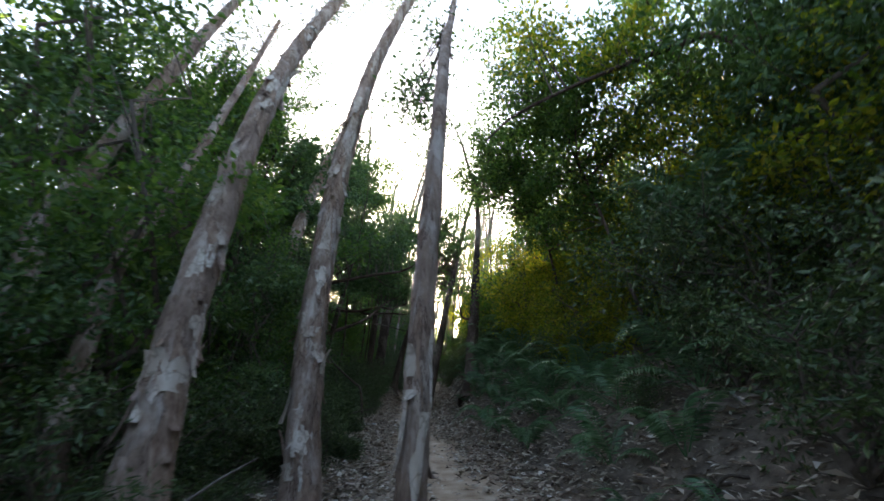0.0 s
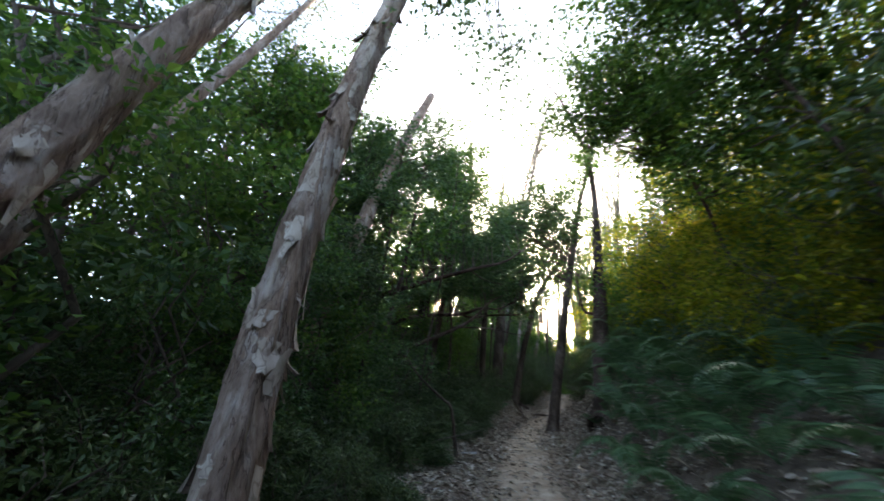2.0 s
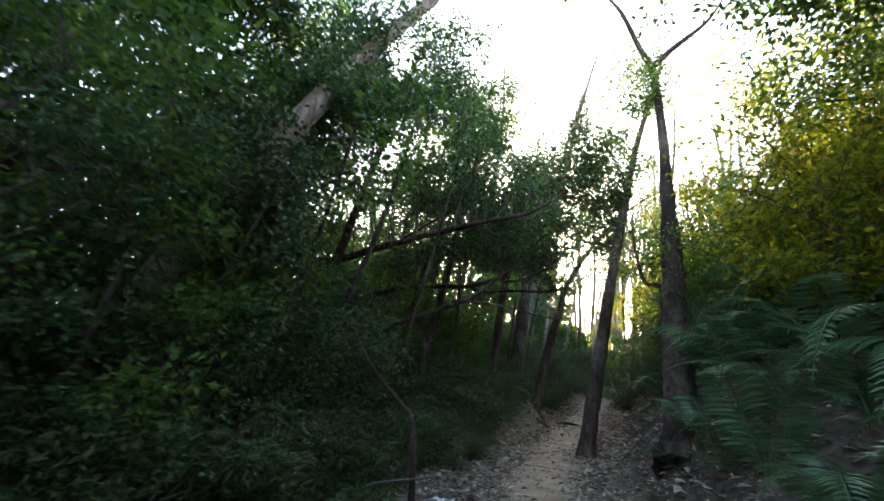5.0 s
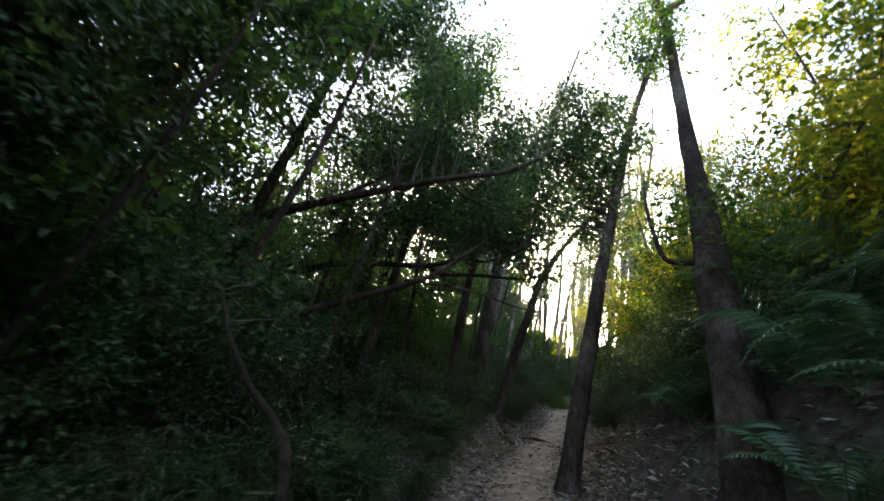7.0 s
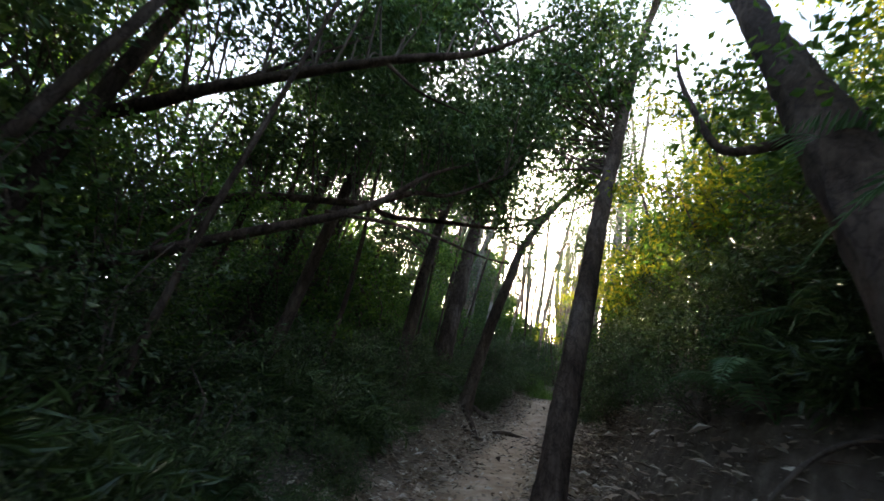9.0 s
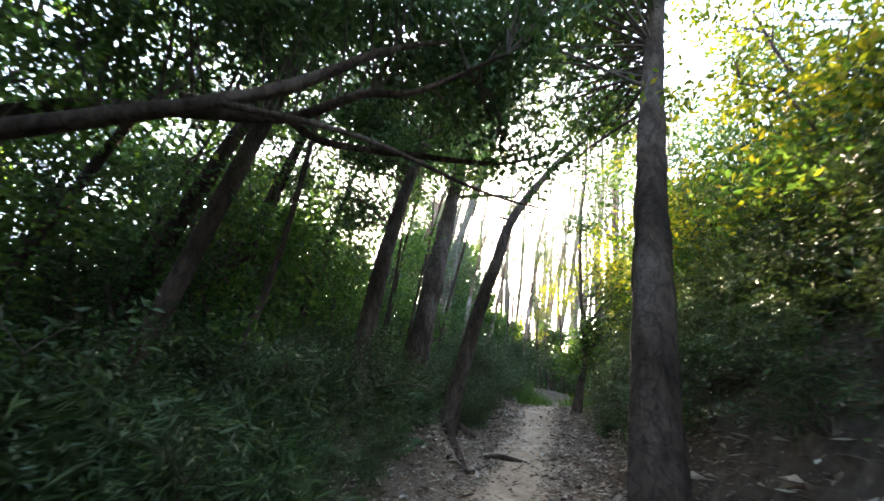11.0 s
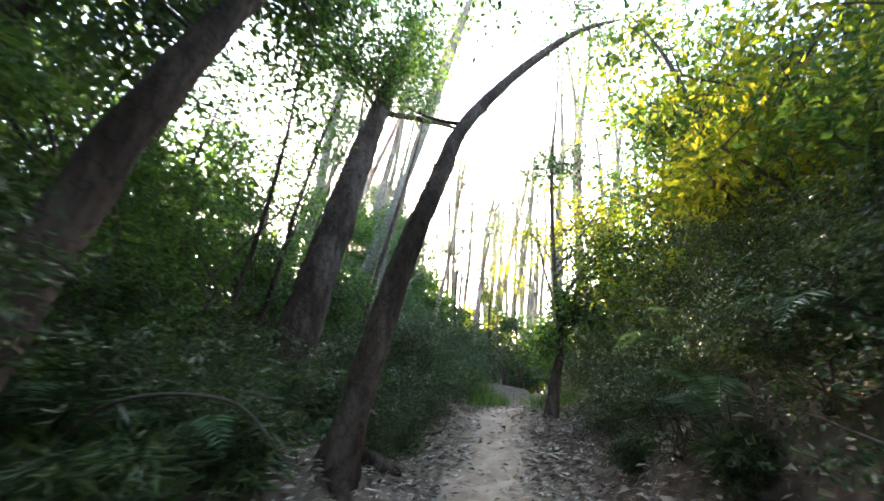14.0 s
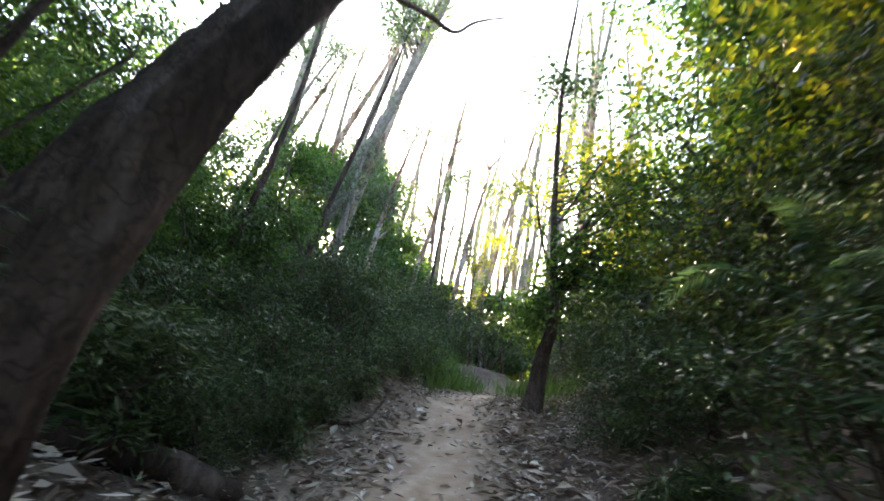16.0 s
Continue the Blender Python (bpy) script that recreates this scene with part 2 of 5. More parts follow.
def tube(line, radii, seg=10, rough=0.0, rng=RNG, ridges=0.0):
    """A closed-tip round limb along a line."""
    line = np.asarray(line, float)
    n = len(line)
    radii = np.interp(np.linspace(0, 1, n), np.linspace(0, 1, len(radii)), radii)
    tang = np.gradient(line, axis=0)
    tang /= np.linalg.norm(tang, axis=1)[:, None] + 1e-9
    side = np.cross(tang, (0.31, 0.17, 0.05) if abs(tang[:, 2]).mean() > 0.6 else (0.1, 0.05, 1.0))
    side /= np.linalg.norm(side, axis=1)[:, None] + 1e-9
    up = np.cross(side, tang)
    a = np.linspace(0, 2 * np.pi, seg, endpoint=False)
    r = radii[:, None] * np.ones(seg)
    if rough:
        ph = rng.uniform(0, 6.28, 4)
        s = np.linspace(0, n * 0.45, n)[:, None]
        r = r * (1 + rough * (0.6 * np.sin(2 * a + ph[0] + 0.5 * s) + 0.5 * np.sin(3 * a + ph[1] - 0.8 * s) + 0.4 * np.sin(5 * a + ph[2] + 1.1 * s) + rng.uniform(-0.5, 0.5, (n, seg))))
    if ridges:
        step = np.linalg.norm(np.gradient(line, axis=0), axis=1)
        s = np.cumsum(step)[:, None]
        for f, w in ((3, 0.5), (5, 0.8), (8, 1.0), (13, 0.7)):
            drift = 0.7 * np.sin(s * rng.uniform(0.5, 1.1) + rng.uniform(0, 6)) + 0.35 * np.sin(s * rng.uniform(2, 4) + rng.uniform(0, 6))
            wave = (f * a + rng.uniform(0, 6.28) + f * 0.35 * drift) / (2 * np.pi)
            saw = np.abs((wave % 1.0) - 0.5) * 2
            gate = 0.5 + 0.5 * np.sin(s * rng.uniform(1.2, 3.5) + rng.uniform(0, 6.28) + 2 * np.sin(a + rng.uniform(0, 6)))
            r = r * (1 + ridges * w * (saw - 0.5) * gate)
        plate = np.sign(np.sin(s * 7 + 3 * np.sin(2 * a + s * 1.3)) * np.sin(3 * a + 2.2 * np.sin(s * 2.1)))
        r = r * (1 + 0.2 * ridges * plate)
    v = line[:, None] + r[..., None] * (np.cos(a)[:, None] * side[:, None] + np.sin(a)[:, None] * up[:, None])
    i, j = np.meshgrid(np.arange(n - 1), np.arange(seg), indexing="ij")
    k = (j + 1) % seg
    quads = np.stack([i * seg + j, i * seg + k, (i + 1) * seg + k, (i + 1) * seg + j], -1).reshape(-1, 4)
    v = np.vstack([v.reshape(-1, 3), line[-1] + tang[-1] * radii[-1]])
    top = len(v) - 1
    tri = np.array([((n - 1) * seg + b, (n - 1) * seg + b + 1, (n - 1) * seg + (b + 2) % seg, top) for b in range(0, seg - 1, 2)])
    return v, np.vstack([quads, tri])


def leaves(centres, ways, length, width, fold=0.25, rng=RNG):
    """Kite-shaped leaves, each one folded along its midrib."""
    n = len(centres)
    ways = ways / (np.linalg.norm(ways, axis=1)[:, None] + 1e-9)
    side = np.cross(ways, rng.normal(size=(n, 3)))
    side /= np.linalg.norm(side, axis=1)[:, None] + 1e-9
    nrm = np.cross(side, ways)
    L = (length * rng.uniform(0.6, 1.25, n))[:, None]
    Wd = (width * rng.uniform(0.7, 1.2, n))[:, None]
    b = centres
    m = b + ways * L * 0.45
    v = np.stack([b, m + side * Wd * 0.5 + nrm * Wd * fold, b + ways * L, m - side * Wd * 0.5 + nrm * Wd * fold], 1).reshape(-1, 3)
    return v, np.arange(4 * n).reshape(n, 4)


def sprays(tips, per, spread, length, width, rng, droop=0.3):
    """Clusters of leaves round twig tips, uneven in size."""
    tips = np.asarray(tips, float)
    count = np.maximum(3, (per * rng.uniform(0.35, 1.6, len(tips))).astype(int))
    idx = np.repeat(np.arange(len(tips)), count)
    off = rng.normal(size=(len(idx), 3)) * (spread * np.array([1, 1, 0.6]))
    c = tips[idx] + off
    ways = off / spread + rng.normal(size=off.shape) * 0.8 + np.array([0, 0, -droop])
    return leaves(c, ways, length, width, rng=rng)


def grow_limbs(trunk, where, count, reach, rise, radius, rng, twigs=5, lean=(0, 0, 0)):
    """Limbs off a trunk line: their tubes, and the tips that carry leaves."""
    pieces, tips = [], []
    for _ in range(count):
        t = rng.uniform(*where)
        i = min(int(t * (len(trunk) - 1)), len(trunk) - 2)
        p = trunk[i]
        a = rng.uniform(0, 2 * np.pi)
        L = reach * rng.uniform(0.5, 1.15)
        way = np.array([np.cos(a), np.sin(a), rise * rng.uniform(0.4, 1.4)]) + np.array(lean)
        way /= np.linalg.norm(way)
        bend = rng.normal(size=3) * 0.18
        line = np.array([p + way * L * s + bend * L * s * s + np.array([0, 0, 0.12 * L * s * s]) for s in np.linspace(0, 1, 6)])
        pieces.append(tube(line[::2] if len(line) % 2 else line[[0, 2, 3, 5]], [radius, radius * 0.3], 4))
        for _ in range(twigs):
            s = rng.uniform(0.35, 1.0)
            q = line[0] + (line[-1] - line[0]) * s + bend * L * (s * s - s)
            w = way + rng.normal(size=3) * 0.7
            w /= np.linalg.norm(w)
            e = q + w * L * rng.uniform(0.15, 0.4)
            pieces.append(tube(np.array([q, e]), [radius * 0.35, radius * 0.12], 4))
            tips += [e, (q + e) / 2]
        tips.append(line[-1])
    return pieces, tips


def place_empty(name, x, y, z, label, category, group="", kind=""):
    ob = new(name)
    ob.location = (x, y, z)
    return tagged(ob, label, category, group, kind)


# ---- ground ----
def build_ground():
    xs = np.unique(np.concatenate([-np.geomspace(14, 600, 26)[::-1], np.arange(-14, -4, 0.4), np.arange(-4, 5, 0.16), np.arange(5, 14, 0.4), np.geomspace(14, 600, 26)]))
    ys = np.unique(np.concatenate([-np.geomspace(6, 400, 18)[::-1], np.arange(-6, 32, 0.18), np.geomspace(32, 900, 40)]))
    X, Y = np.meshgrid(xs, ys)
    Z = ground_z(X, Y)
    n, m = X.shape
    i, j = np.meshgrid(np.arange(n - 1), np.arange(m - 1), indexing="ij")
    quads = np.stack([i * m + j, i * m + j + 1, (i + 1) * m + j + 1, (i + 1) * m + j], -1).reshape(-1, 4)
    me = mesh_of("ground", np.stack([X, Y, Z], -1).reshape(-1, 3), quads, SOIL, True)
    d = np.abs(X - path_x(Y) + 0.08 * np.sin(2.3 * Y) + 0.06 * np.sin(5.1 * Y + 1))
    tread = (1 - 0.35 * sstep(0.3, 0.65, d) - 0.65 * sstep(0.55, 1.3, d)) * (Y < 34)
    at = me.attributes.new("trodden", "FLOAT", "POINT")
    at.data.foreach_set("value", tread.astype(np.float32).ravel())
    tagged(new("ground", me), "brown forest soil with a pale trodden dirt footpath", "ground", kind="structure")


build_ground()


# ---- large trees beside the path ----
def crown_on(line, specs, rng, thick=0.02):
    """Limbs from a trunk line into ellipsoids of foliage: the wood, and the leaves by material."""
    limbwork, clouds = [], []
    line = np.asarray(line, float)
    for centre, radii, limbs, per, ll, lw, mat in specs:
        tips = []
        for _ in range(limbs):
            d = rng.normal(size=3)
            d *= rng.uniform(0.25, 1.0) ** 0.5 / np.linalg.norm(d)
            target = np.array(centre) + d * np.array(radii)
            near = np.linalg.norm(line - target, axis=1).min()
            low = len(line) // 3
            i = low + int(np.argmin(np.linalg.norm(line[low:] - (target - np.array([0, 0, 0.5 * near])), axis=1)))
            p = line[i]
            L = np.linalg.norm(target - p)
            mid = (p + target) / 2 + np.array([0, 0, 0.1 * L]) + rng.normal(size=3) * 0.08 * L
            ln = smooth_line([p, mid, target], 8)
            wood = [tube(ln, [min(thick, 0.006 + 0.006 * L), 0.004], 5)]
            for _ in range(4):
                q = ln[rng.randint(4, 8)]
                e = q + rng.normal(size=3) * np.array([0.38, 0.38, 0.26]) * min(1.3, 0.5 + 0.15 * L)
                wood.append(tube(np.array([q, e]), [0.006, 0.003], 4))
                tips += [e, 0.4 * q + 0.6 * e]
            limbwork.append(join(wood))
        clouds.append((sprays(tips, 1.9 * per, 0.1 + 0.65 * ll, ll, 1.3 * lw, rng), mat))
    return limbwork, clouds


def big_tree(name, line, radii, material, label, group, limbs=(), crown=(), seed=1, ridges=0.05, seg=28, flaps=0, n=110, category="tree"):
    rng = np.random.RandomState(seed)
    line = np.asarray(line, float)
    x, y = line[0][:2]
    z = float(ground_z(x, y))
    base = np.array([x, y, z])
    pts = line.copy()
    pts[0, 2] = z - 0.1
    smooth = smooth_line(pts, n) - base
    root = place_empty(name, x, y, z, label, category, group)
    r = np.interp(np.linspace(0, 1, n), np.linspace(0, 1, len(radii)), radii)
    r *= 1 + 0.4 * np.exp(-np.maximum(smooth[:, 2], 0) / 0.22)
    part("trunk", mesh_of("trunk", *tube(smooth, r, seg, 0.03, rng, ridges), material, True), root)
    for pts2, rad in limbs:
        ln = smooth_line(np.asarray(pts2, float) - base, 24)
        part("limb", mesh_of("limb", *tube(ln, rad, 10, 0.08, rng), material, True), root)
    if crown:
        wood, clouds = crown_on(smooth + base, crown, rng)
        for v, q in wood:
            part("branch", mesh_of("branch", v - base, q, TWIG, True), root)
        for (v, q), mat in clouds:
            part("crown", mesh_of("crown", v - base, q, mat), root)
    for _ in range(flaps):
        i = int(n * rng.uniform(0.03, 0.75))
        c, rr = smooth[i], r[i]
        way = smooth[min(i + 2, n - 1)] - smooth[max(i - 2, 0)]
        way /= np.linalg.norm(way)
        out = rng.normal(size=3)
        out -= way * (out @ way)
        out /= np.linalg.norm(out)
        sd = np.cross(way, out)
        h, w = rng.uniform(0.06, 0.5), min(rng.uniform(0.015, 0.075) * (0.5 + rr / 0.15), 0.6 * rr)
        curl = rng.uniform(0.012, 0.1) * min(1.0, rr / 0.13)
        turn = -1 if rng.rand() < 0.7 else 1
        v, q = [], []
        for k, s in enumerate(np.linspace(0, 1, 6)):
            bow = np.cos(min(w / rr, 1.2))
            o = c + way * (turn * h * s) + sd * rng.normal() * 0.008
            ww = w * (1 - 0.65 * s ** 1.5) * rng.uniform(0.75, 1.25)
            lift = rr * 1.02 + curl * s ** 2.2
            v += [o - sd * ww + out * lift * bow, o + out * (lift + 0.004), o + sd * ww + out * lift * bow]
            if k:
                b0 = 3 * k - 3
                q += [(b0, b0 + 1, b0 + 4, b0 + 3), (b0 + 1, b0 + 2, b0 + 5, b0 + 4)]
        part("bark_flap", mesh_of("bark_flap", v, q, FLAP if rng.rand() < 0.6 else BARK_PALE, True), root)
    return root


PAPER = "pale paperbark trunk with peeling bark, rising from leaf litter"
DARK = "dark rough-barked slender tree beside the footpath"
HIGH = (0.085, 0.035, LEAF_DARK)
BROAD = (0.1, 0.045, LEAF_MID)
paperbarks = [
    ([(-0.15, 2.28, 0.2), (-0.08, 2.3, 1.12), (-0.01, 2.4, 2.0), (0.16, 2.83, 3.8), (0.34, 3.58, 5.7), (0.55, 4.65, 7.5), (0.9, 6.0, 10.5)], [0.085, 0.075, 0.06, 0.045], 24,
     [((0.2, 5.4, 6.6), (1.0, 1.0, 0.8), 6, 10, 0.085, 0.045, LEAF_DARK), ((0.3, 7.6, 7.0), (0.9, 1.0, 0.6), 5, 9, 0.09, 0.045, LEAF_DARK)]),
    ([(-1.67, 2.6, 0.2), (-1.84, 2.95, 1.44), (-1.96, 3.33, 2.6), (-2.08, 4.17, 4.96), (-2.03, 5.11, 7.3), (-1.81, 6.15, 9.7), (-1.5, 7.6, 13.0)], [0.165, 0.15, 0.13, 0.1], 110,
     [((-2.6, 7.4, 12.0), (1.6, 1.6, 1.2), 8, 14, 0.09, 0.03, LEAF_GREY)]),
    ([(-1.17, 4.22, 0.4), (-1.27, 4.5, 1.65), (-1.32, 4.79, 2.8), (-1.24, 5.35, 5.1), (-0.93, 5.91, 7.5), (-0.39, 6.46, 9.8), (0.4, 7.2, 12.6)], [0.17, 0.15, 0.13, 0.09], 100,
     [((-0.6, 7.6, 12.4), (1.5, 1.5, 1.0), 8, 14, 0.09, 0.03, LEAF_GREY)]),
    ([(-4.3, 8.0, 1.0), (-3.4, 8.8, 4.0), (-3.1, 10.3, 7.6), (-2.52, 12.26, 11.8)], [0.19, 0.17, 0.15, 0.13], 14,
     # lower foliage takes the shade-darkened leaf colour
     [((-3.4, 9.2, 4.6), (0.7, 0.7, 1.3), 26, 18, 0.09, 0.045, LEAF_SHADED), ((-3.1, 10.0, 7.0), (0.5, 0.5, 0.9), 12, 12, 0.09, 0.045, LEAF_DARK)]),
    ([(-3.7, 4.0, 0.2), (-4.64, 4.5, 3.5), (-4.41, 4.6, 4.3), (-4.32, 5.0, 5.8), (-4.1, 6.2, 9.5), (-3.9, 7.3, 12.5)], [0.14, 0.13, 0.11, 0.08], 20,
     [((-4.6, 7.2, 11.6), (1.5, 1.5, 1.2), 7, 14, 0.09, 0.03, LEAF_GREY)]),
    ([(-2.75, 3.5, 0.2), (-2.92, 3.5, 1.6), (-3.31, 4.2, 3.2), (-3.31, 4.6, 4.0), (-3.4, 6.0, 7.2), (-3.6, 7.6, 11.0)], [0.1, 0.085, 0.07, 0.05], 16,
     [((-3.9, 7.2, 10.4), (1.4, 1.4, 1.1), 6, 14, 0.09, 0.03, LEAF_GREY)]),
    ([(-5.6, 6.5, 0.4), (-5.9, 7.4, 4.0), (-6.1, 8.4, 8.0), (-6.0, 9.8, 12.5)], [0.15, 0.13, 0.11, 0.08], 8,
     [((-6.3, 9.4, 11.6), (1.8, 1.8, 1.4), 8, 14, 0.09, 0.03, LEAF_GREY)]),
]
for n_, (ln, rd, fl, cr) in enumerate(paperbarks):
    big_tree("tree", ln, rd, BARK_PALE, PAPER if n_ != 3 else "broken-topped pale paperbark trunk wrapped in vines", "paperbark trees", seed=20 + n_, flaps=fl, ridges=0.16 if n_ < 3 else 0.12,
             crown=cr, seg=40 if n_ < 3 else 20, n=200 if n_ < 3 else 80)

dark_trees = [
    ([(0.02, 15.03, 1.6), (0.1, 15.16, 2.02), (0.32, 15.47, 3.03), (0.55, 15.76, 4.05), (0.78, 16.05, 5.07), (1.28, 16.59, 7.1), (1.8, 17.08, 9.14), (2.1, 17.35, 10.2), (2.8, 17.7, 12.2), (3.4, 18.0, 14.0)], [0.148, 0.135, 0.112, 0.09, 0.04], (),
     [((0.7, 16.8, 9.0), (1.5, 1.3, 1.9), 26, 15, 0.115, 0.055, LEAF_DARK), ((2.6, 17.2, 12.6), (1.3, 1.3, 1.4), 16, 10, *HIGH), ((-0.9, 17.2, 9.0), (1.6, 1.3, 1.4), 18, 15, 0.115, 0.055, LEAF_DARK), ((0.7, 19.0, 7.7), (1.3, 0.9, 0.9), 15, 10, 0.09, 0.042, LEAF_DARK), ((0.6, 18.8, 6.9), (0.9, 0.7, 0.5), 11, 10, 0.09, 0.042, LEAF_MID), ((-0.2, 19.2, 8.0), (0.9, 0.7, 0.5), 9, 10, 0.09, 0.042, LEAF_MID)]),
    ([(1.12, 11.68, 1.5), (1.2, 11.89, 2.02), (1.53, 12.73, 4.05), (1.69, 13.15, 5.07), (1.84, 13.56, 6.08), (2.12, 14.3, 8.12), (2.2, 14.5, 10.0), (1.95, 14.3, 10.8), (1.7, 14.5, 12.4), (1.2, 14.8, 14.0)], [0.21, 0.185, 0.16, 0.13, 0.1, 0.08, 0.065, 0.045, 0.012],
     [([(2.15, 14.2, 9.95), (2.7, 14.3, 10.5), (3.5, 14.4, 11.2), (4.2, 14.8, 12.4)], [0.075, 0.05, 0.012]),
      ([(1.56, 12.8, 4.2), (1.4, 13.1, 4.3), (1.22, 13.3, 4.45), (1.18, 13.5, 5.0), (1.2, 13.7, 5.6), (1.3, 13.9, 6.2)], [0.045, 0.035, 0.028, 0.02, 0.008])],
     [((1.3, 15.2, 13.8), (1.9, 1.5, 1.4), 4, 6, *HIGH), ((1.7, 14.3, 9.4), (0.7, 0.6, 0.8), 9, 9, *BROAD)]),
    ([(-1.6, 20.35, 2.6), (-1.36, 20.25, 3.46), (-1.07, 20.35, 4.6), (-0.68, 20.7, 5.9), (-0.3, 21.3, 7.2), (0.75, 22.0, 8.95), (2.14, 22.5, 10.5), (3.5, 23.0, 11.5)], [0.145, 0.13, 0.11, 0.08, 0.02],
     [([(-0.36, 21.2, 7.1), (-0.8, 21.3, 7.3), (-1.2, 21.4, 7.6)], [0.035, 0.008])],
     [((2.6, 23.4, 11.6), (1.2, 1.0, 0.8), 8, 12, *HIGH)]),
    ([(-2.43, 20.58, 2.5), (-2.33, 20.91, 3.73), (-2.12, 21.66, 6.07), (-1.9, 22.53, 8.43), (-1.57, 24.08, 12.0), (-1.2, 25.6, 15.0)], [0.26, 0.235, 0.2, 0.15, 0.03],
     [([(-1.9, 22.6, 8.6), (-0.67, 23.95, 9.39), (-0.13, 24.58, 9.71), (0.36, 25.16, 10.72), (1.66, 26.18, 12.24)], [0.06, 0.045, 0.035, 0.028, 0.008])],
     [((-2.0, 22.0, 10.4), (1.9, 1.5, 1.6), 26, 14, 0.1, 0.045, LEAF_MID), ((-0.9, 22.3, 9.4), (0.9, 0.8, 0.7), 7, 12, 0.1, 0.045, LEAF_MID), ((-1.9, 24.6, 14.5), (1.8, 1.8, 1.4), 12, 14, *HIGH)]),
    ([(-2.44, 17.85, 2.2), (-2.42, 17.94, 3.29), (-2.3, 18.37, 5.35), (-2.07, 19.12, 7.44), (-1.54, 20.83, 10.64), (-1.0, 22.2, 13.0)], [0.135, 0.12, 0.1, 0.06, 0.015], (),
     [((-2.5, 18.8, 8.8), (2.0, 1.6, 1.8), 30, 16, 0.115, 0.055, LEAF_DARK), ((-1.2, 19.4, 10.0), (1.6, 1.3, 1.5), 18, 15, 0.115, 0.055, LEAF_DARK), ((-3.2, 18.2, 6.6), (1.2, 1.0, 0.8), 9, 14, 0.1, 0.05, LEAF_DARK), ((-3.3, 20.3, 8.2), (1.6, 1.4, 1.3), 22, 15, 0.11, 0.05, LEAF_MID)]),
    ([(-5.58, 18.6, 2.6), (-5.45, 18.74, 3.5), (-5.33, 18.85, 4.4), (-5.05, 19.11, 6.2), (-4.68, 19.45, 8.7), (-4.3, 20.1, 11.4), (-4.0, 20.8, 13.5)], [0.155, 0.14, 0.12, 0.07, 0.015], (),
     [((-4.6, 19.8, 10.4), (2.2, 2.0, 2.0), 26, 15, 0.1, 0.045, LEAF_DARK)]),
    ([(1.28, 24.67, 3.1), (1.43, 24.63, 3.84), (1.6, 24.58, 4.47), (1.64, 24.59, 5.88), (1.73, 24.55, 7.42), (1.89, 24.5, 8.95), (2.15, 24.4, 10.5), (2.5, 24.4, 13.0)], [0.115, 0.095, 0.065, 0.045, 0.035, 0.03, 0.022, 0.01], (),
     [((1.75, 24.5, 8.6), (0.5, 0.45, 0.1), 5, 4, 0.12, 0.05, LEAF_DARK), ((2.3, 24.4, 8.4), (0.3, 0.3, 0.12), 3, 4, 0.12, 0.05, LEAF_DARK), ((3.5, 24.6, 6.4), (1.3, 1.1, 1.0), 20, 14, *BROAD), ((2.7, 24.3, 4.9), (1.6, 0.8, 0.8), 18, 14, *BROAD), ((1.2, 25.0, 4.6), (0.6, 0.6, 0.3), 5, 10, *BROAD), ((3.4, 25.2, 7.2), (0.8, 0.8, 0.7), 8, 10, 0.1, 0.045, LEAF_SUN_YELLOW)]),
]
for n_, (ln, rd, lm, cr) in enumerate(dark_trees):
    big_tree("tree", ln, rd, BARK_DARK, DARK, "dark trees along the footpath", limbs=lm, seed=40 + n_, ridges=0.17, crown=cr, n=200)

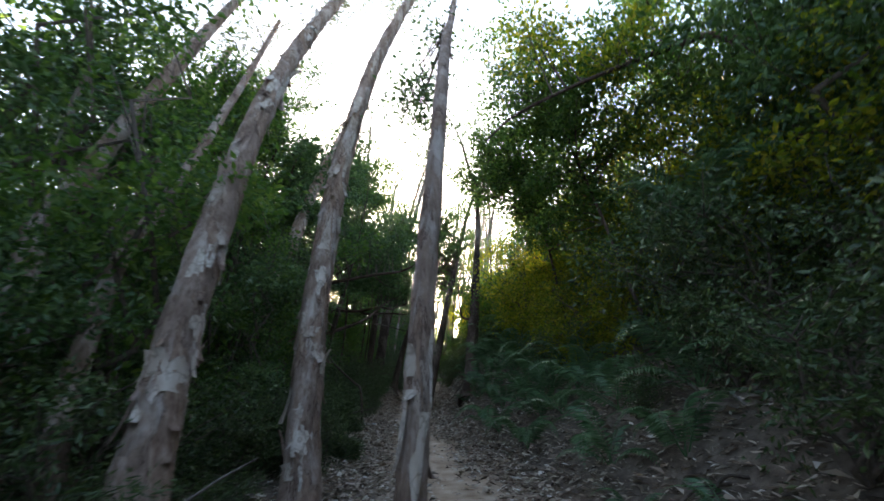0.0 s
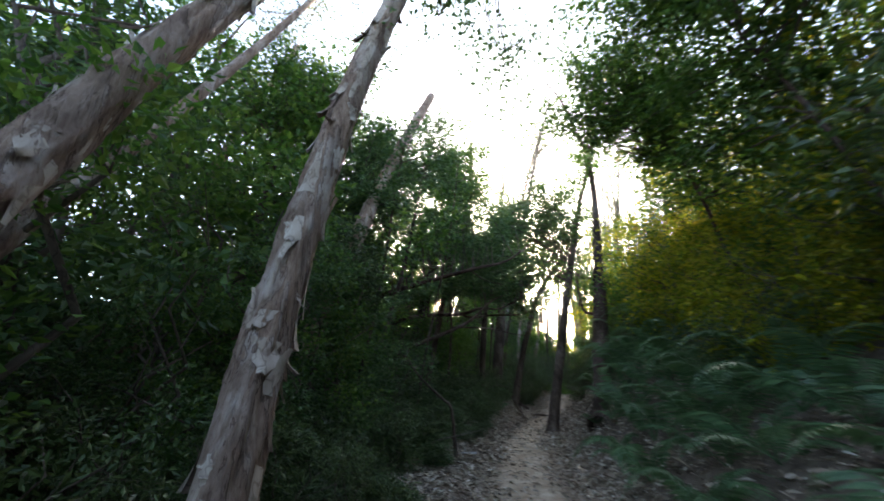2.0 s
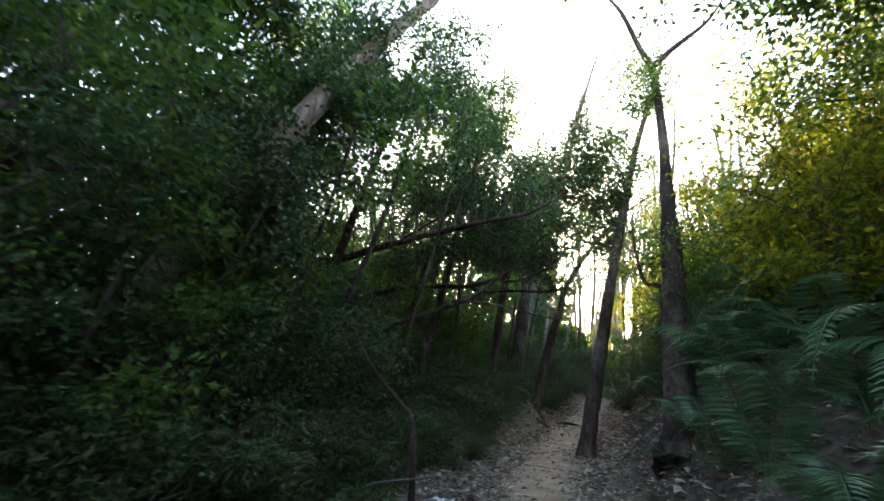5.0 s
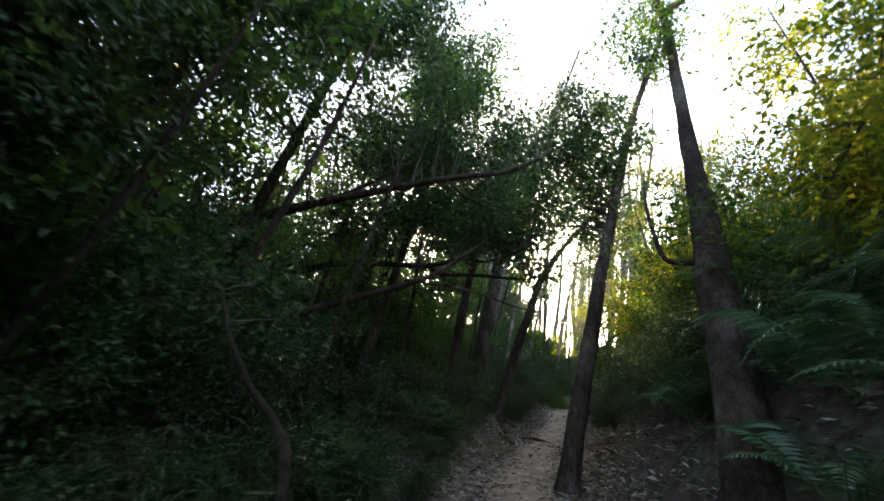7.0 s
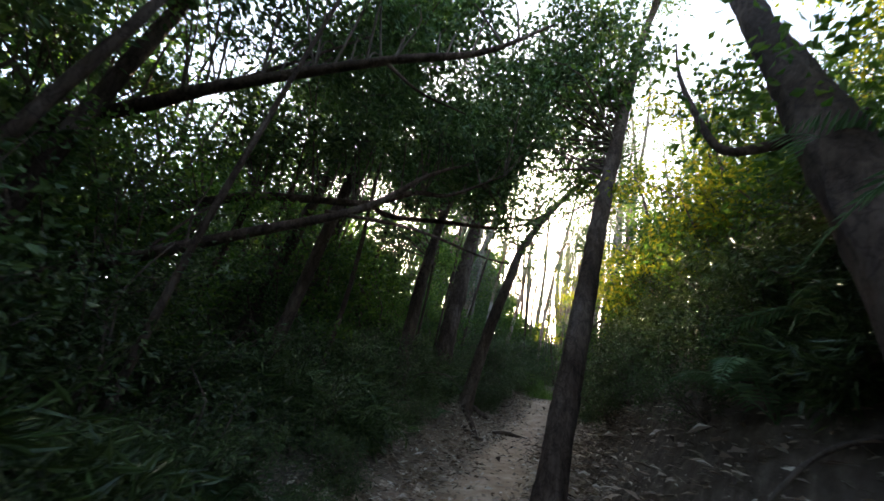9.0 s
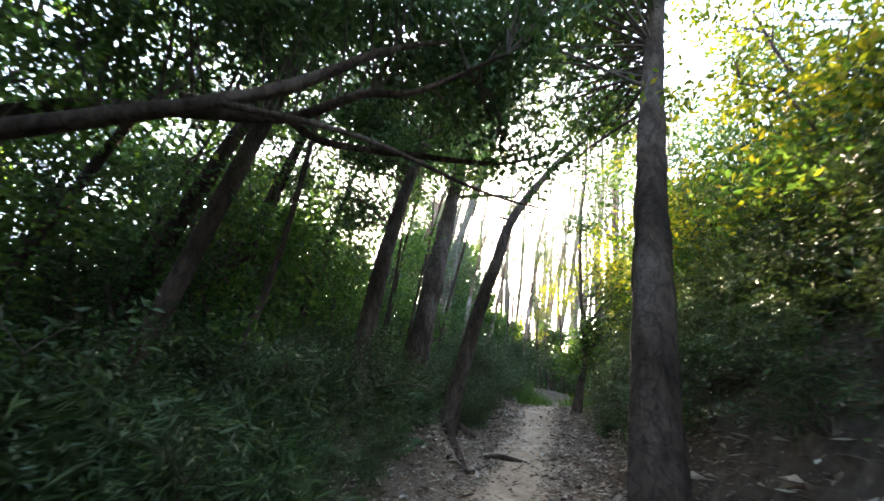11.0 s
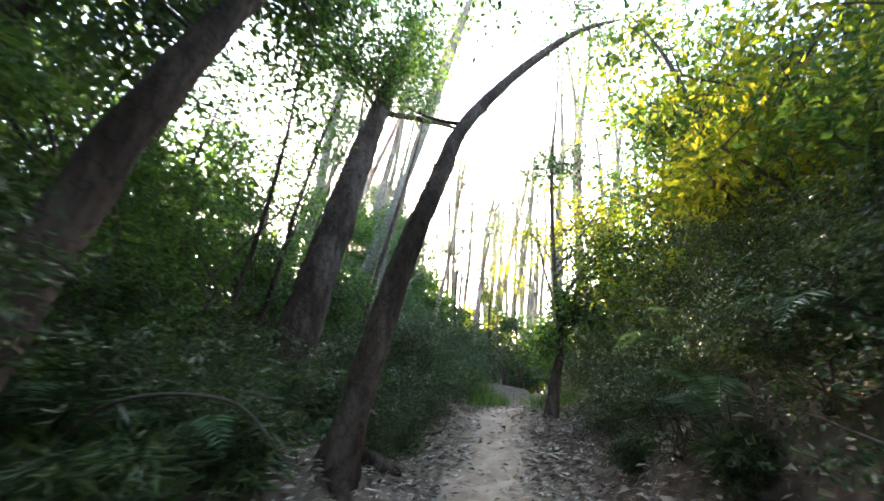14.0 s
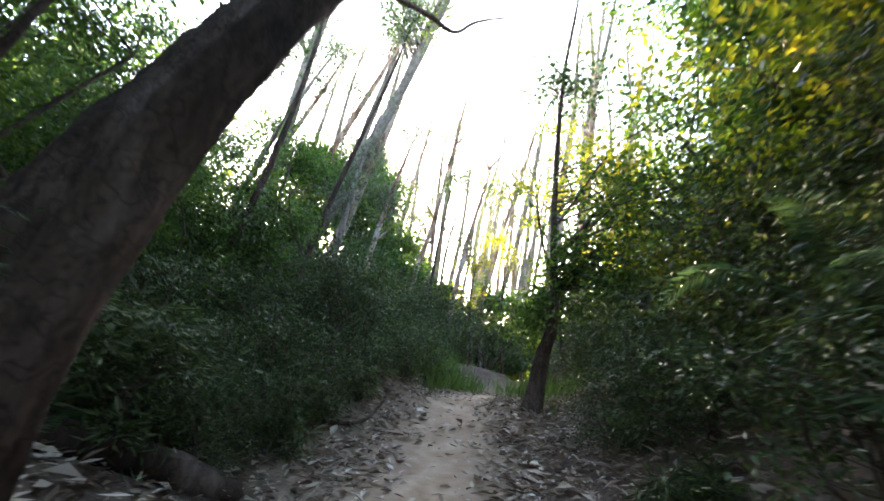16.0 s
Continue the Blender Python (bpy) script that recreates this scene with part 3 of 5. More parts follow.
# slim understorey trees whose limbs arch over the path, and the canopy that they carry
arching = [
    ([(-6.6, 14.2, 1.9), (-5.9, 14.6, 4.3), (-4.5, 15.0, 5.1), (-3.5, 15.3, 5.25), (-2.52, 15.5, 5.27), (-1.8, 15.4, 5.38), (-1.26, 15.3, 5.27), (-0.5, 15.2, 5.5)], [0.08, 0.065, 0.045, 0.012],
     [([(-2.52, 15.5, 5.27), (-2.26, 15.8, 5.21), (-1.56, 16.2, 5.32), (-0.55, 16.5, 5.35), (0.1, 16.7, 5.7)], [0.045, 0.034, 0.01])],
     [((-1.2, 15.6, 6.7), (1.4, 1.0, 0.8), 18, 15, 0.1, 0.048, LEAF_DARK), ((-3.6, 15.2, 6.6), (1.7, 1.3, 0.9), 22, 15, 0.1, 0.048, LEAF_DARK), ((-0.4, 16.7, 5.7), (0.7, 0.6, 0.5), 7, 12, 0.09, 0.04, LEAF_DARK)]),
    ([(-8.8, 12.9, 1.6), (-8.4, 13.2, 4.0), (-7.2, 13.4, 4.96), (-4.81, 13.48, 5.46), (-3.66, 13.5, 5.7), (-1.8, 13.7, 6.1), (-0.73, 13.9, 6.32), (0.1, 14.1, 6.9)], [0.13, 0.11, 0.075, 0.05, 0.015],
     [([(-3.66, 13.5, 5.7), (-3.0, 13.7, 6.2), (-2.2, 14.0, 6.9)], [0.035, 0.012]), ([(-1.8, 13.7, 6.1), (-1.4, 13.9, 5.8), (-0.9, 14.2, 5.7)], [0.025, 0.008])],
     [((-2.2, 14.4, 7.9), (1.7, 1.2, 1.0), 26, 15, 0.1, 0.048, LEAF_DARK), ((-5.0, 13.5, 7.2), (2.0, 1.4, 1.1), 20, 13, 0.09, 0.04, LEAF_DARK), ((-7.4, 12.6, 6.8), (1.8, 1.6, 1.3), 16, 13, 0.09, 0.04, LEAF_DARK)]),
    ([(-7.0, 13.0, 1.6), (-6.6, 13.15, 2.5), (-5.39, 13.57, 3.29), (-4.81, 13.77, 3.55), (-3.56, 14.21, 4.12), (-2.21, 14.68, 4.73), (-1.5, 15.0, 5.4), (-1.0, 15.2, 5.7)], [0.1, 0.09, 0.075, 0.045, 0.012],
     [([(-2.6, 14.5, 4.6), (-1.6, 15.0, 4.6), (-0.7, 15.6, 4.45), (0.0, 16.1, 4.5)], [0.026, 0.018, 0.006]), ([(-4.4, 13.9, 3.7), (-4.1, 14.2, 4.4), (-3.9, 14.6, 5.0)], [0.025, 0.008])],
     [((-1.4, 15.2, 6.0), (0.8, 0.7, 0.5), 8, 12, 0.09, 0.04, LEAF_DARK), ((-5.2, 13.6, 4.6), (1.0, 0.8, 0.6), 7, 10, 0.09, 0.04, LEAF_DARK)]),
    ([(-1.5, 10.3, 1.1), (-1.57, 10.3, 2.0), (-1.74, 10.4, 2.2), (-2.0, 10.4, 2.43), (-2.31, 10.5, 2.72), (-2.6, 10.6, 3.1)], [0.03, 0.028, 0.022, 0.01], (),
     [((-2.8, 10.8, 3.2), (0.8, 0.7, 0.6), 9, 12, 0.08, 0.035, LEAF_DARK)]),
    ([(-5.9, 8.6, 1.2), (-5.5, 8.7, 4.5), (-5.1, 8.8, 7.5), (-4.8, 8.9, 10.0)], [0.13, 0.11, 0.08, 0.03],
     [([(-5.3, 8.75, 6.0), (-4.7, 9.4, 7.4), (-4.2, 10.2, 8.6)], [0.05, 0.03, 0.01]), ([(-5.4, 8.7, 5.2), (-5.2, 8.0, 6.6), (-4.9, 7.4, 7.8)], [0.045, 0.03, 0.01])],
     [((-4.8, 9.4, 9.4), (1.7, 1.6, 1.4), 34, 15, 0.105, 0.05, LEAF_DARK), ((-4.8, 7.9, 8.6), (1.5, 1.4, 1.2), 26, 15, 0.105, 0.05, LEAF_MID), ((-5.2, 9.6, 7.4), (1.2, 1.2, 0.9), 9, 12, 0.1, 0.05, LEAF_MID)]),
    ([(4.9, 4.3, 2.4), (5.0, 4.1, 5.6), (4.6, 4.3, 6.6), (4.04, 4.5, 6.63), (2.8, 4.8, 6.3), (1.54, 5.0, 5.75), (1.0, 5.1, 5.3)], [0.08, 0.06, 0.035, 0.01], (),
     [((2.6, 4.9, 6.9), (1.3, 0.9, 0.7), 12, 10, 0.1, 0.045, LEAF_SUN_YELLOW), ((4.4, 4.6, 6.9), (1.3, 1.1, 0.9), 12, 12, *BROAD)]),
    ([(5.8, 5.4, 2.8), (5.6, 5.6, 5.0), (5.2, 5.8, 7.5), (4.8, 6.0, 9.5)], [0.1, 0.085, 0.06, 0.02], (),
     [((4.9, 5.6, 8.2), (1.9, 1.7, 1.5), 30, 15, 0.11, 0.05, LEAF_MID), ((6.2, 4.6, 6.4), (1.7, 1.5, 1.3), 24, 15, 0.11, 0.05, LEAF_DARK)]),
    ([(6.4, 3.0, 2.8), (6.2, 3.2, 5.0), (5.8, 3.4, 7.0)], [0.1, 0.08, 0.05, 0.02], (),
     [((5.4, 3.6, 5.6), (1.5, 1.3, 1.2), 22, 15, 0.11, 0.05, LEAF_DARK), ((5.6, 3.6, 7.4), (1.6, 1.4, 1.2), 22, 15, 0.11, 0.05, LEAF_DARK)]),
    ([(3.4, 9.4, 2.9), (3.2, 9.5, 5.2), (2.9, 9.7, 7.4), (2.6, 9.9, 9.4)], [0.035, 0.03, 0.022, 0.01], (),
     [((2.7, 9.2, 8.2), (1.5, 1.4, 1.4), 40, 17, *BROAD), ((1.6, 9.0, 7.4), (0.9, 0.9, 0.7), 14, 14, *BROAD), ((3.6, 9.4, 6.2), (1.4, 1.3, 1.1), 28, 16, *BROAD)]),
    ([(3.8, 6.6, 2.6), (3.4, 6.7, 4.6), (3.0, 6.9, 7.0), (2.7, 7.0, 9.0)], [0.035, 0.03, 0.022, 0.01], (),
     [((2.5, 6.9, 8.4), (1.4, 1.4, 1.3), 32, 16, *BROAD), ((3.6, 6.3, 6.8), (1.5, 1.4, 1.2), 30, 16, *BROAD), ((3.2, 7.6, 5.6), (1.1, 1.0, 0.9), 18, 15, *BROAD)]),
    ([(-5.2, 16.6, 2.3), (-4.6, 17.0, 5.5), (-3.9, 17.6, 9.5), (-3.5, 18.0, 13.0)], [0.13, 0.11, 0.08, 0.03], (),
     [((-3.5, 17.8, 12.4), (1.5, 1.5, 1.8), 26, 15, *BROAD), ((-4.4, 16.6, 9.6), (1.5, 1.4, 1.4), 20, 15, *BROAD)]),
    ([(-7.6, 11.4, 1.6), (-7.0, 12.0, 5.5), (-6.6, 12.6, 9.5), (-6.4, 13.2, 13.0)], [0.14, 0.12, 0.09, 0.03], (),
     [((-6.5, 13.0, 12.4), (1.9, 1.8, 1.8), 28, 15, *BROAD), ((-7.2, 12.0, 9.4), (1.8, 1.7, 1.3), 20, 15, 0.1, 0.045, LEAF_DARK)]),
    ([(-5.6, 13.0, 1.8), (-5.0, 13.2, 5.0), (-4.3, 13.6, 9.0), (-3.8, 14.0, 12.0)], [0.12, 0.1, 0.08, 0.02], (),
     [((-3.4, 14.0, 10.8), (2.0, 1.7, 1.7), 34, 16, 0.115, 0.055, LEAF_DARK), ((-5.2, 12.6, 9.2), (1.8, 1.6, 1.5), 26, 16, 0.115, 0.055, LEAF_DARK)]),
    ([(-4.2, 16.2, 2.0), (-3.6, 16.3, 5.0), (-2.9, 16.6, 9.0), (-2.4, 16.9, 12.0)], [0.11, 0.1, 0.08, 0.02], (),
     [((-2.0, 16.6, 11.4), (1.8, 1.6, 1.6), 28, 16, 0.115, 0.055, LEAF_MID), ((-3.2, 16.0, 8.6), (1.5, 1.4, 1.3), 20, 16, 0.115, 0.055, LEAF_DARK)]),
    ([(-4.6, 10.4, 1.4), (-4.5, 10.6, 4.0), (-4.3, 10.9, 7.0), (-4.0, 11.2, 9.5)], [0.1, 0.085, 0.06, 0.02], (),
     [((-4.0, 11.0, 8.4), (1.9, 1.7, 1.6), 32, 16, 0.115, 0.055, LEAF_DARK), ((-4.8, 10.0, 6.0), (1.5, 1.4, 1.0), 18, 15, 0.115, 0.055, LEAF_DARK)]),
    ([(4.9, 23.4, 4.2), (4.7, 23.2, 6.0), (4.2, 22.9, 7.6), (3.8, 22.7, 9.0)], [0.06, 0.05, 0.035, 0.012], (),
     [((3.9, 22.7, 7.6), (1.4, 1.2, 1.2), 26, 15, 0.105, 0.05, LEAF_MID), ((5.0, 22.0, 6.4), (1.4, 1.2, 1.1), 22, 15, 0.105, 0.05, LEAF_DARK)]),
    ([(-8.4, 8.2, 1.2), (-8.2, 8.6, 5.0), (-8.0, 9.0, 9.0), (-7.8, 9.4, 11.0)], [0.14, 0.12, 0.09, 0.03], (),
     [((-7.8, 9.0, 10.4), (2.0, 1.9, 1.6), 28, 15, 0.1, 0.045, LEAF_DARK), ((-8.0, 8.2, 7.4), (1.8, 1.7, 1.3), 20, 15, 0.1, 0.045, LEAF_DARK)]),
    ([(-6.9, 4.4, 0.6), (-6.6, 4.8, 3.5), (-6.2, 5.2, 6.5), (-6.0, 5.4, 8.0)], [0.12, 0.1, 0.07, 0.03], (),
     [((-6.1, 5.2, 6.9), (1.6, 1.5, 1.2), 24, 15, 0.1, 0.045, LEAF_DARK), ((-6.8, 4.0, 4.6), (1.4, 1.4, 1.0), 16, 14, 0.1, 0.045, LEAF_DARK)]),
]
for n_, (ln, rd, lm, cr) in enumerate(arching):
    big_tree("tree", ln, rd, BARK_DARK, "slim dark-barked tree with leafy limbs arching overhead", "understorey trees", limbs=lm, seed=60 + n_, ridges=0.04, crown=cr, n=70, seg=14)


# slim stems that lean among the shrubs behind the dark trunks
rng = np.random.RandomState(91)
slim_spots = [(-3.2, 20.6), (-3.9, 22.4), (-3.1, 22.0), (-4.6, 20.0), (-5.4, 22.0), (-4.4, 24.2), (-3.3, 24.4), (-5.9, 24.6), (-6.6, 20.8), (-7.2, 22.6), (-2.7, 25.8), (-4.9, 26.8), (-6.2, 17.4), (-3.6, 16.8),
              (-5.4, 15.4), (-7.0, 18.6), (-8.2, 20.4), (-3.3, 13.2), (-4.4, 12.0), (-3.6, 9.6), (-5.0, 8.4), (3.2, 16.4), (3.8, 18.6), (3.0, 20.6), (4.4, 14.6), (3.3, 26.2), (2.6, 27.6), (0.9, 31.6), (-0.4, 31.0), (2.3, 33.0)]
for n_, (x, y) in enumerate(slim_spots):
    h = rng.uniform(6.5, 10.5) if x < 0 else rng.uniform(4.0, 6.0)
    lx, ly = rng.uniform(0.02, 0.22) * (1 if x < 2 else -0.6), rng.uniform(0.02, 0.22)
    z = float(ground_z(x, y))
    ln = [(x + lx * h * s + 0.12 * math.sin(5 * s + n_), y + ly * h * s + 0.1 * math.sin(4 * s + 2 * n_), z + h * s) for s in (0, 0.25, 0.5, 0.75, 1.0)]
    r0 = rng.uniform(0.03, 0.075)
    big_tree("tree", ln, [r0, 0.85 * r0, 0.6 * r0, 0.012], BARK_DARK, "slim leaning stem among dense shrubs", "slim trees", seed=700 + n_, ridges=0.08, seg=9, n=30,
             crown=[((ln[4][0], ln[4][1], ln[4][2] - 0.6), (1.0, 1.0, 1.0), 6, 9, 0.1, 0.045, LEAF_DARK if x < 0 else LEAF_SUN_YELLOW)])


# ---- undergrowth ----
def shrub_mesh(seed, height, width, n_stems, per, ll, lw, spread):
    rng = np.random.RandomState(seed)
    pieces, tips = [], []
    for _ in range(n_stems):
        a, lean = rng.uniform(0, 6.28), rng.uniform(0.1, 1.0)
        h = height * rng.uniform(0.45, 1.1)
        line = np.array([[np.cos(a) * width * lean * 0.5 * s ** 1.4, np.sin(a) * width * lean * 0.5 * s ** 1.4, h * s] for s in np.linspace(0, 1, 7)])
        line[1:] += rng.normal(size=(6, 3)) * 0.05 * height * np.array([1, 1, 0.4])
        pieces.append(tube(line, [0.016 * height ** 0.7, 0.005], 5))
        p, t = grow_limbs(line, (0.12, 1.0), 6, width * 0.36, 0.5, 0.007, rng, twigs=3)
        pieces += p
        tips += t
    return join(pieces), sprays(tips, per, spread, ll, lw, rng)


def shrub_type(name, seed, height, width, n_stems, per, ll, lw, spread, mat, label, category):
    stems, crown = shrub_mesh(seed, height, width, n_stems, per, ll, lw, spread)
    return name, mesh_of("stem", *stems, TWIG, True), mesh_of("crown", *crown, mat), label, category


def plant(kind, x, y, scale, turn, group, sink=0.05, tilt=0.0, side=0.0, stretch=1.0):
    name, stems, crown, label, category = kind
    ob = place_empty(name, x, y, 0, label, category, group)
    ob.matrix_basis = Matrix.LocRotScale((x, y, float(ground_z(x, y)) - sink), Euler((tilt, side, turn)), (scale, scale, scale * stretch))
    part("stem", stems, ob)
    part("crown", crown, ob)
    return ob


UNDER = "dense dark green shrub in the shaded undergrowth"
# undergrowth and bank plants below wear the leaf colour with shade painted in
SHRUBS_LEFT = [shrub_type("shrub", 100 + k, 2.0, 2.0, 5, 13, 0.085, 0.036, 0.13, LEAF_SHADED, UNDER, "shrub") for k in range(5)]
SHRUBS_LONG = [shrub_type("shrub", 110 + k, 1.5, 1.7, 6, 10, 0.17, 0.03, 0.12, LEAF_SHADED, "shade shrub with long narrow drooping leaves", "shrub") for k in range(3)]
SAPLINGS = [shrub_type("sapling", 120 + k, 5.0, 2.8, 4, 24, 0.1, 0.055, 0.2, (LEAF_MID, LEAF_DARK)[k % 2], "tall leafy sapling with thin stems above the undergrowth", "tree") for k in range(4)]
SHRUBS_RIGHT = [shrub_type("shrub", 140 + k, 2.2, 2.3, 5, 13, 0.085, 0.038, 0.14, LEAF_SHADED, "leafy green shrub on the steep bank", "shrub") for k in range(6)]
# the sunlit look of these saplings is largely in their yellow leaf colour
YELLOW_TREES = [shrub_type("sapling", 160 + k, 4.6, 3.4, 5, 24, 0.1, 0.06, 0.22, (LEAF_SUN_YELLOW, LEAF_SUN_YELLOW, LEAF_MID)[k], "sunlit yellow-green leafy sapling on the bank", "tree") for k in range(3)]

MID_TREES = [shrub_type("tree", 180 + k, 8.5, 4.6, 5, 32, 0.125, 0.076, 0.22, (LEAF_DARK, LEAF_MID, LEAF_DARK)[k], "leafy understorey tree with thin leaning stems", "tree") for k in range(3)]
MID_TREES.append(shrub_type("tree", 184, 7.5, 4.6, 6, 30, 0.12, 0.074, 0.22, LEAF_SUN_YELLOW, "sunlit yellow-green tree on the bank", "tree"))

rng = np.random.RandomState(11)
for y in np.arange(-3, 31, 1.0):
    for x0, lo, hi in ((1.7, 0.35, 0.6), (2.7, 0.6, 1.0), (4.3, 0.8, 1.3)):
        x = float(path_x(y)) - x0 - rng.uniform(0, 0.9)
        kind = SHRUBS_LONG[rng.randint(3)] if x0 < 2.5 and rng.rand() < 0.6 else SHRUBS_LEFT[rng.randint(5)]
        plant(kind, x, y + rng.uniform(-0.4, 0.4), rng.uniform(lo, hi), rng.uniform(0, 6.28), "shrubs in the undergrowth")
STRAPPY = [shrub_type("plant", 115 + k, 0.75, 1.1, 7, 9, 0.26, 0.034, 0.1, LEAF_SHADED, "low shade plant with long strappy drooping leaves", "plant") for k in range(3)]
for y in np.arange(6.0, 23.0, 0.7):
    edge = 1.15 if y > 12 else 1.35
    for x0, lo, hi in ((edge, 0.4, 0.65), (edge + 0.45, 0.6, 0.9), (edge + 0.95, 0.75, 1.1)):
        x = float(path_x(y)) - x0 - rng.uniform(0, 0.4)
        if abs(y - 20.4) < 0.5 and x0 < 1.6:
            continue
        roll = rng.rand()
        if 0.3 < roll < 0.5:
            continue
        plant(STRAPPY[rng.randint(3)] if roll < 0.22 else SHRUBS_LONG[rng.randint(3)] if roll < 0.75 else SHRUBS_LEFT[rng.randint(5)], x, y + rng.uniform(-0.25, 0.25), rng.uniform(lo, hi) * (1.0 if roll < 0.22 else 0.65), rng.uniform(0, 6.28), "plants along the footpath")
for y in np.arange(-2, 30, 2.0):
    for x0 in (3.2, 5.6):
        x = float(path_x(y)) - x0 - rng.uniform(0, 1.4)
        plant(SAPLINGS[rng.randint(4)], x, y + rng.uniform(-0.6, 0.6), rng.uniform(0.7, 1.1), rng.uniform(0, 6.28), "saplings in the undergrowth")
for x, y, sc in ((-2.9, 6.9, 0.5), (-3.4, 7.6, 0.62), (-3.0, 8.6, 0.5), (-3.2, 5.6, 0.45)):
    plant(MID_TREES[rng.randint(3)], x, y, sc, rng.uniform(0, 6.28), "understorey trees")
for y in np.arange(-3, 27, 2.1):
    for x0 in (5.2, 8.0, 11.5):
        x = float(path_x(y)) - x0 - rng.uniform(0, 1.6) - (1.2 if y > 22 else 0)
        plant(MID_TREES[rng.randint(3)], x, y + rng.uniform(-0.8, 0.8), rng.uniform(0.85, 1.35) * (0.75 if y > 21 else 1), rng.uniform(0, 6.28), "understorey trees")
for y in np.arange(-3, 31, 1.0):
    for x0, lo, hi in ((1.45, 0.25, 0.4), (1.95, 0.5, 0.8), (3.0, 0.75, 1.15)) + (((4.8, 0.9, 1.3),) if y < 7 or y > 24 else ()):
        x = float(path_x(y)) + x0 + rng.uniform(0, 0.7)
        if (x0 < 2.5 and 2.5 < y < 6 and rng.rand() < 0.6) or (x0 < 3.5 and 6 <= y < 14 and rng.rand() < 0.85) or (x0 < 2.2 and y > 12) or 7 <= y < 24:
            continue
        plant(SHRUBS_RIGHT[rng.randint(6)], x, y + rng.uniform(-0.4, 0.4), rng.uniform(lo, hi), rng.uniform(0, 6.28), "shrubs on the bank")
# sunlight painted in as yellow leaves on two of the three
SHRUBS_SUN = [shrub_type("sapling", 150 + k, 2.6, 2.5, 6, 14, 0.1, 0.05, 0.16, (LEAF_SUN_YELLOW, LEAF_SUN_YELLOW, LEAF_MID)[k], "sunlit yellow-green shrub over the bank", "shrub") for k in range(3)]
for y in np.arange(6.5, 23.5, 0.8):
    for x0, lo, hi in ((2.3, 0.3, 0.45), (2.9, 0.4, 0.6)):
        if y < 12.5 and (x0 < 2.5 or rng.rand() < 0.5):
            continue
        x = float(path_x(y)) + x0 + rng.uniform(-0.25, 0.25)
        plant(SHRUBS_RIGHT[rng.randint(6)], x, y + rng.uniform(-0.2, 0.2), rng.uniform(lo, hi), rng.uniform(-0.7, 0.7), "shrubs overhanging the bank", side=rng.uniform(-0.85, -0.35))
for y in np.arange(7.5, 23.0, 0.45):
    x = float(path_x(y)) + rng.uniform(1.55, 2.3)
    if y > 12.6 and abs(y - 15.0) > 0.4:
        plant(STRAPPY[rng.randint(3)] if rng.rand() < 0.4 else SHRUBS_RIGHT[rng.randint(6)], x, y, rng.uniform(0.3, 0.5) * (1.3 if y < 12 else 1.0), rng.uniform(-0.7, 0.7), "low plants on the bank", side=rng.uniform(-0.7, -0.2))
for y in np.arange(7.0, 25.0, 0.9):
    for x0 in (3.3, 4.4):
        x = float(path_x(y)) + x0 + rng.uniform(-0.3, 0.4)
        # sun-yellow leaves mostly before y 13, to imitate where sunlight falls
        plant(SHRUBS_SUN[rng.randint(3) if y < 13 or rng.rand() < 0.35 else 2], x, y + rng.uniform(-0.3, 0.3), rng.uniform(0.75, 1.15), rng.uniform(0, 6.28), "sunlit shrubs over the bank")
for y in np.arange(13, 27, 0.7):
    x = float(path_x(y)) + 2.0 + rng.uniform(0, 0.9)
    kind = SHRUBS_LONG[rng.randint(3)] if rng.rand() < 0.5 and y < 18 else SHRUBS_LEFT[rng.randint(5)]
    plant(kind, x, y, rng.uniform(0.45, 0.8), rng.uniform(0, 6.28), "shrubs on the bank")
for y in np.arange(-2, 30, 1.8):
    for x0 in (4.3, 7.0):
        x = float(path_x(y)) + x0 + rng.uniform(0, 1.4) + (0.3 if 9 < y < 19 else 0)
        # dark-leaved saplings from y 15 to 24 imitate shade on the bank
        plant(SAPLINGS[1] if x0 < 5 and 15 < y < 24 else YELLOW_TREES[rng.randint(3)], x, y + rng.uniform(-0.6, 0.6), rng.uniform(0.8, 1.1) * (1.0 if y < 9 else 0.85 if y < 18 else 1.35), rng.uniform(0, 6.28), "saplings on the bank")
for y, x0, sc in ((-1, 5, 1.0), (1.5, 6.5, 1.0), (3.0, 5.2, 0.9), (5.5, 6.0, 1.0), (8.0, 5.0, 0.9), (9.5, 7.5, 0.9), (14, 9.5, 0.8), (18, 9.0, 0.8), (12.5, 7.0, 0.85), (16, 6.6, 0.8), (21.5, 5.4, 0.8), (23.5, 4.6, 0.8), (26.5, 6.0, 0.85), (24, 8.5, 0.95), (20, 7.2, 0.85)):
    # past y 10 mostly the yellow tree, its sunlight painted into the leaves
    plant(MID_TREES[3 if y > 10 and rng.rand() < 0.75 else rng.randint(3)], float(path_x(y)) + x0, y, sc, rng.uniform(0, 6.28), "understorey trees")


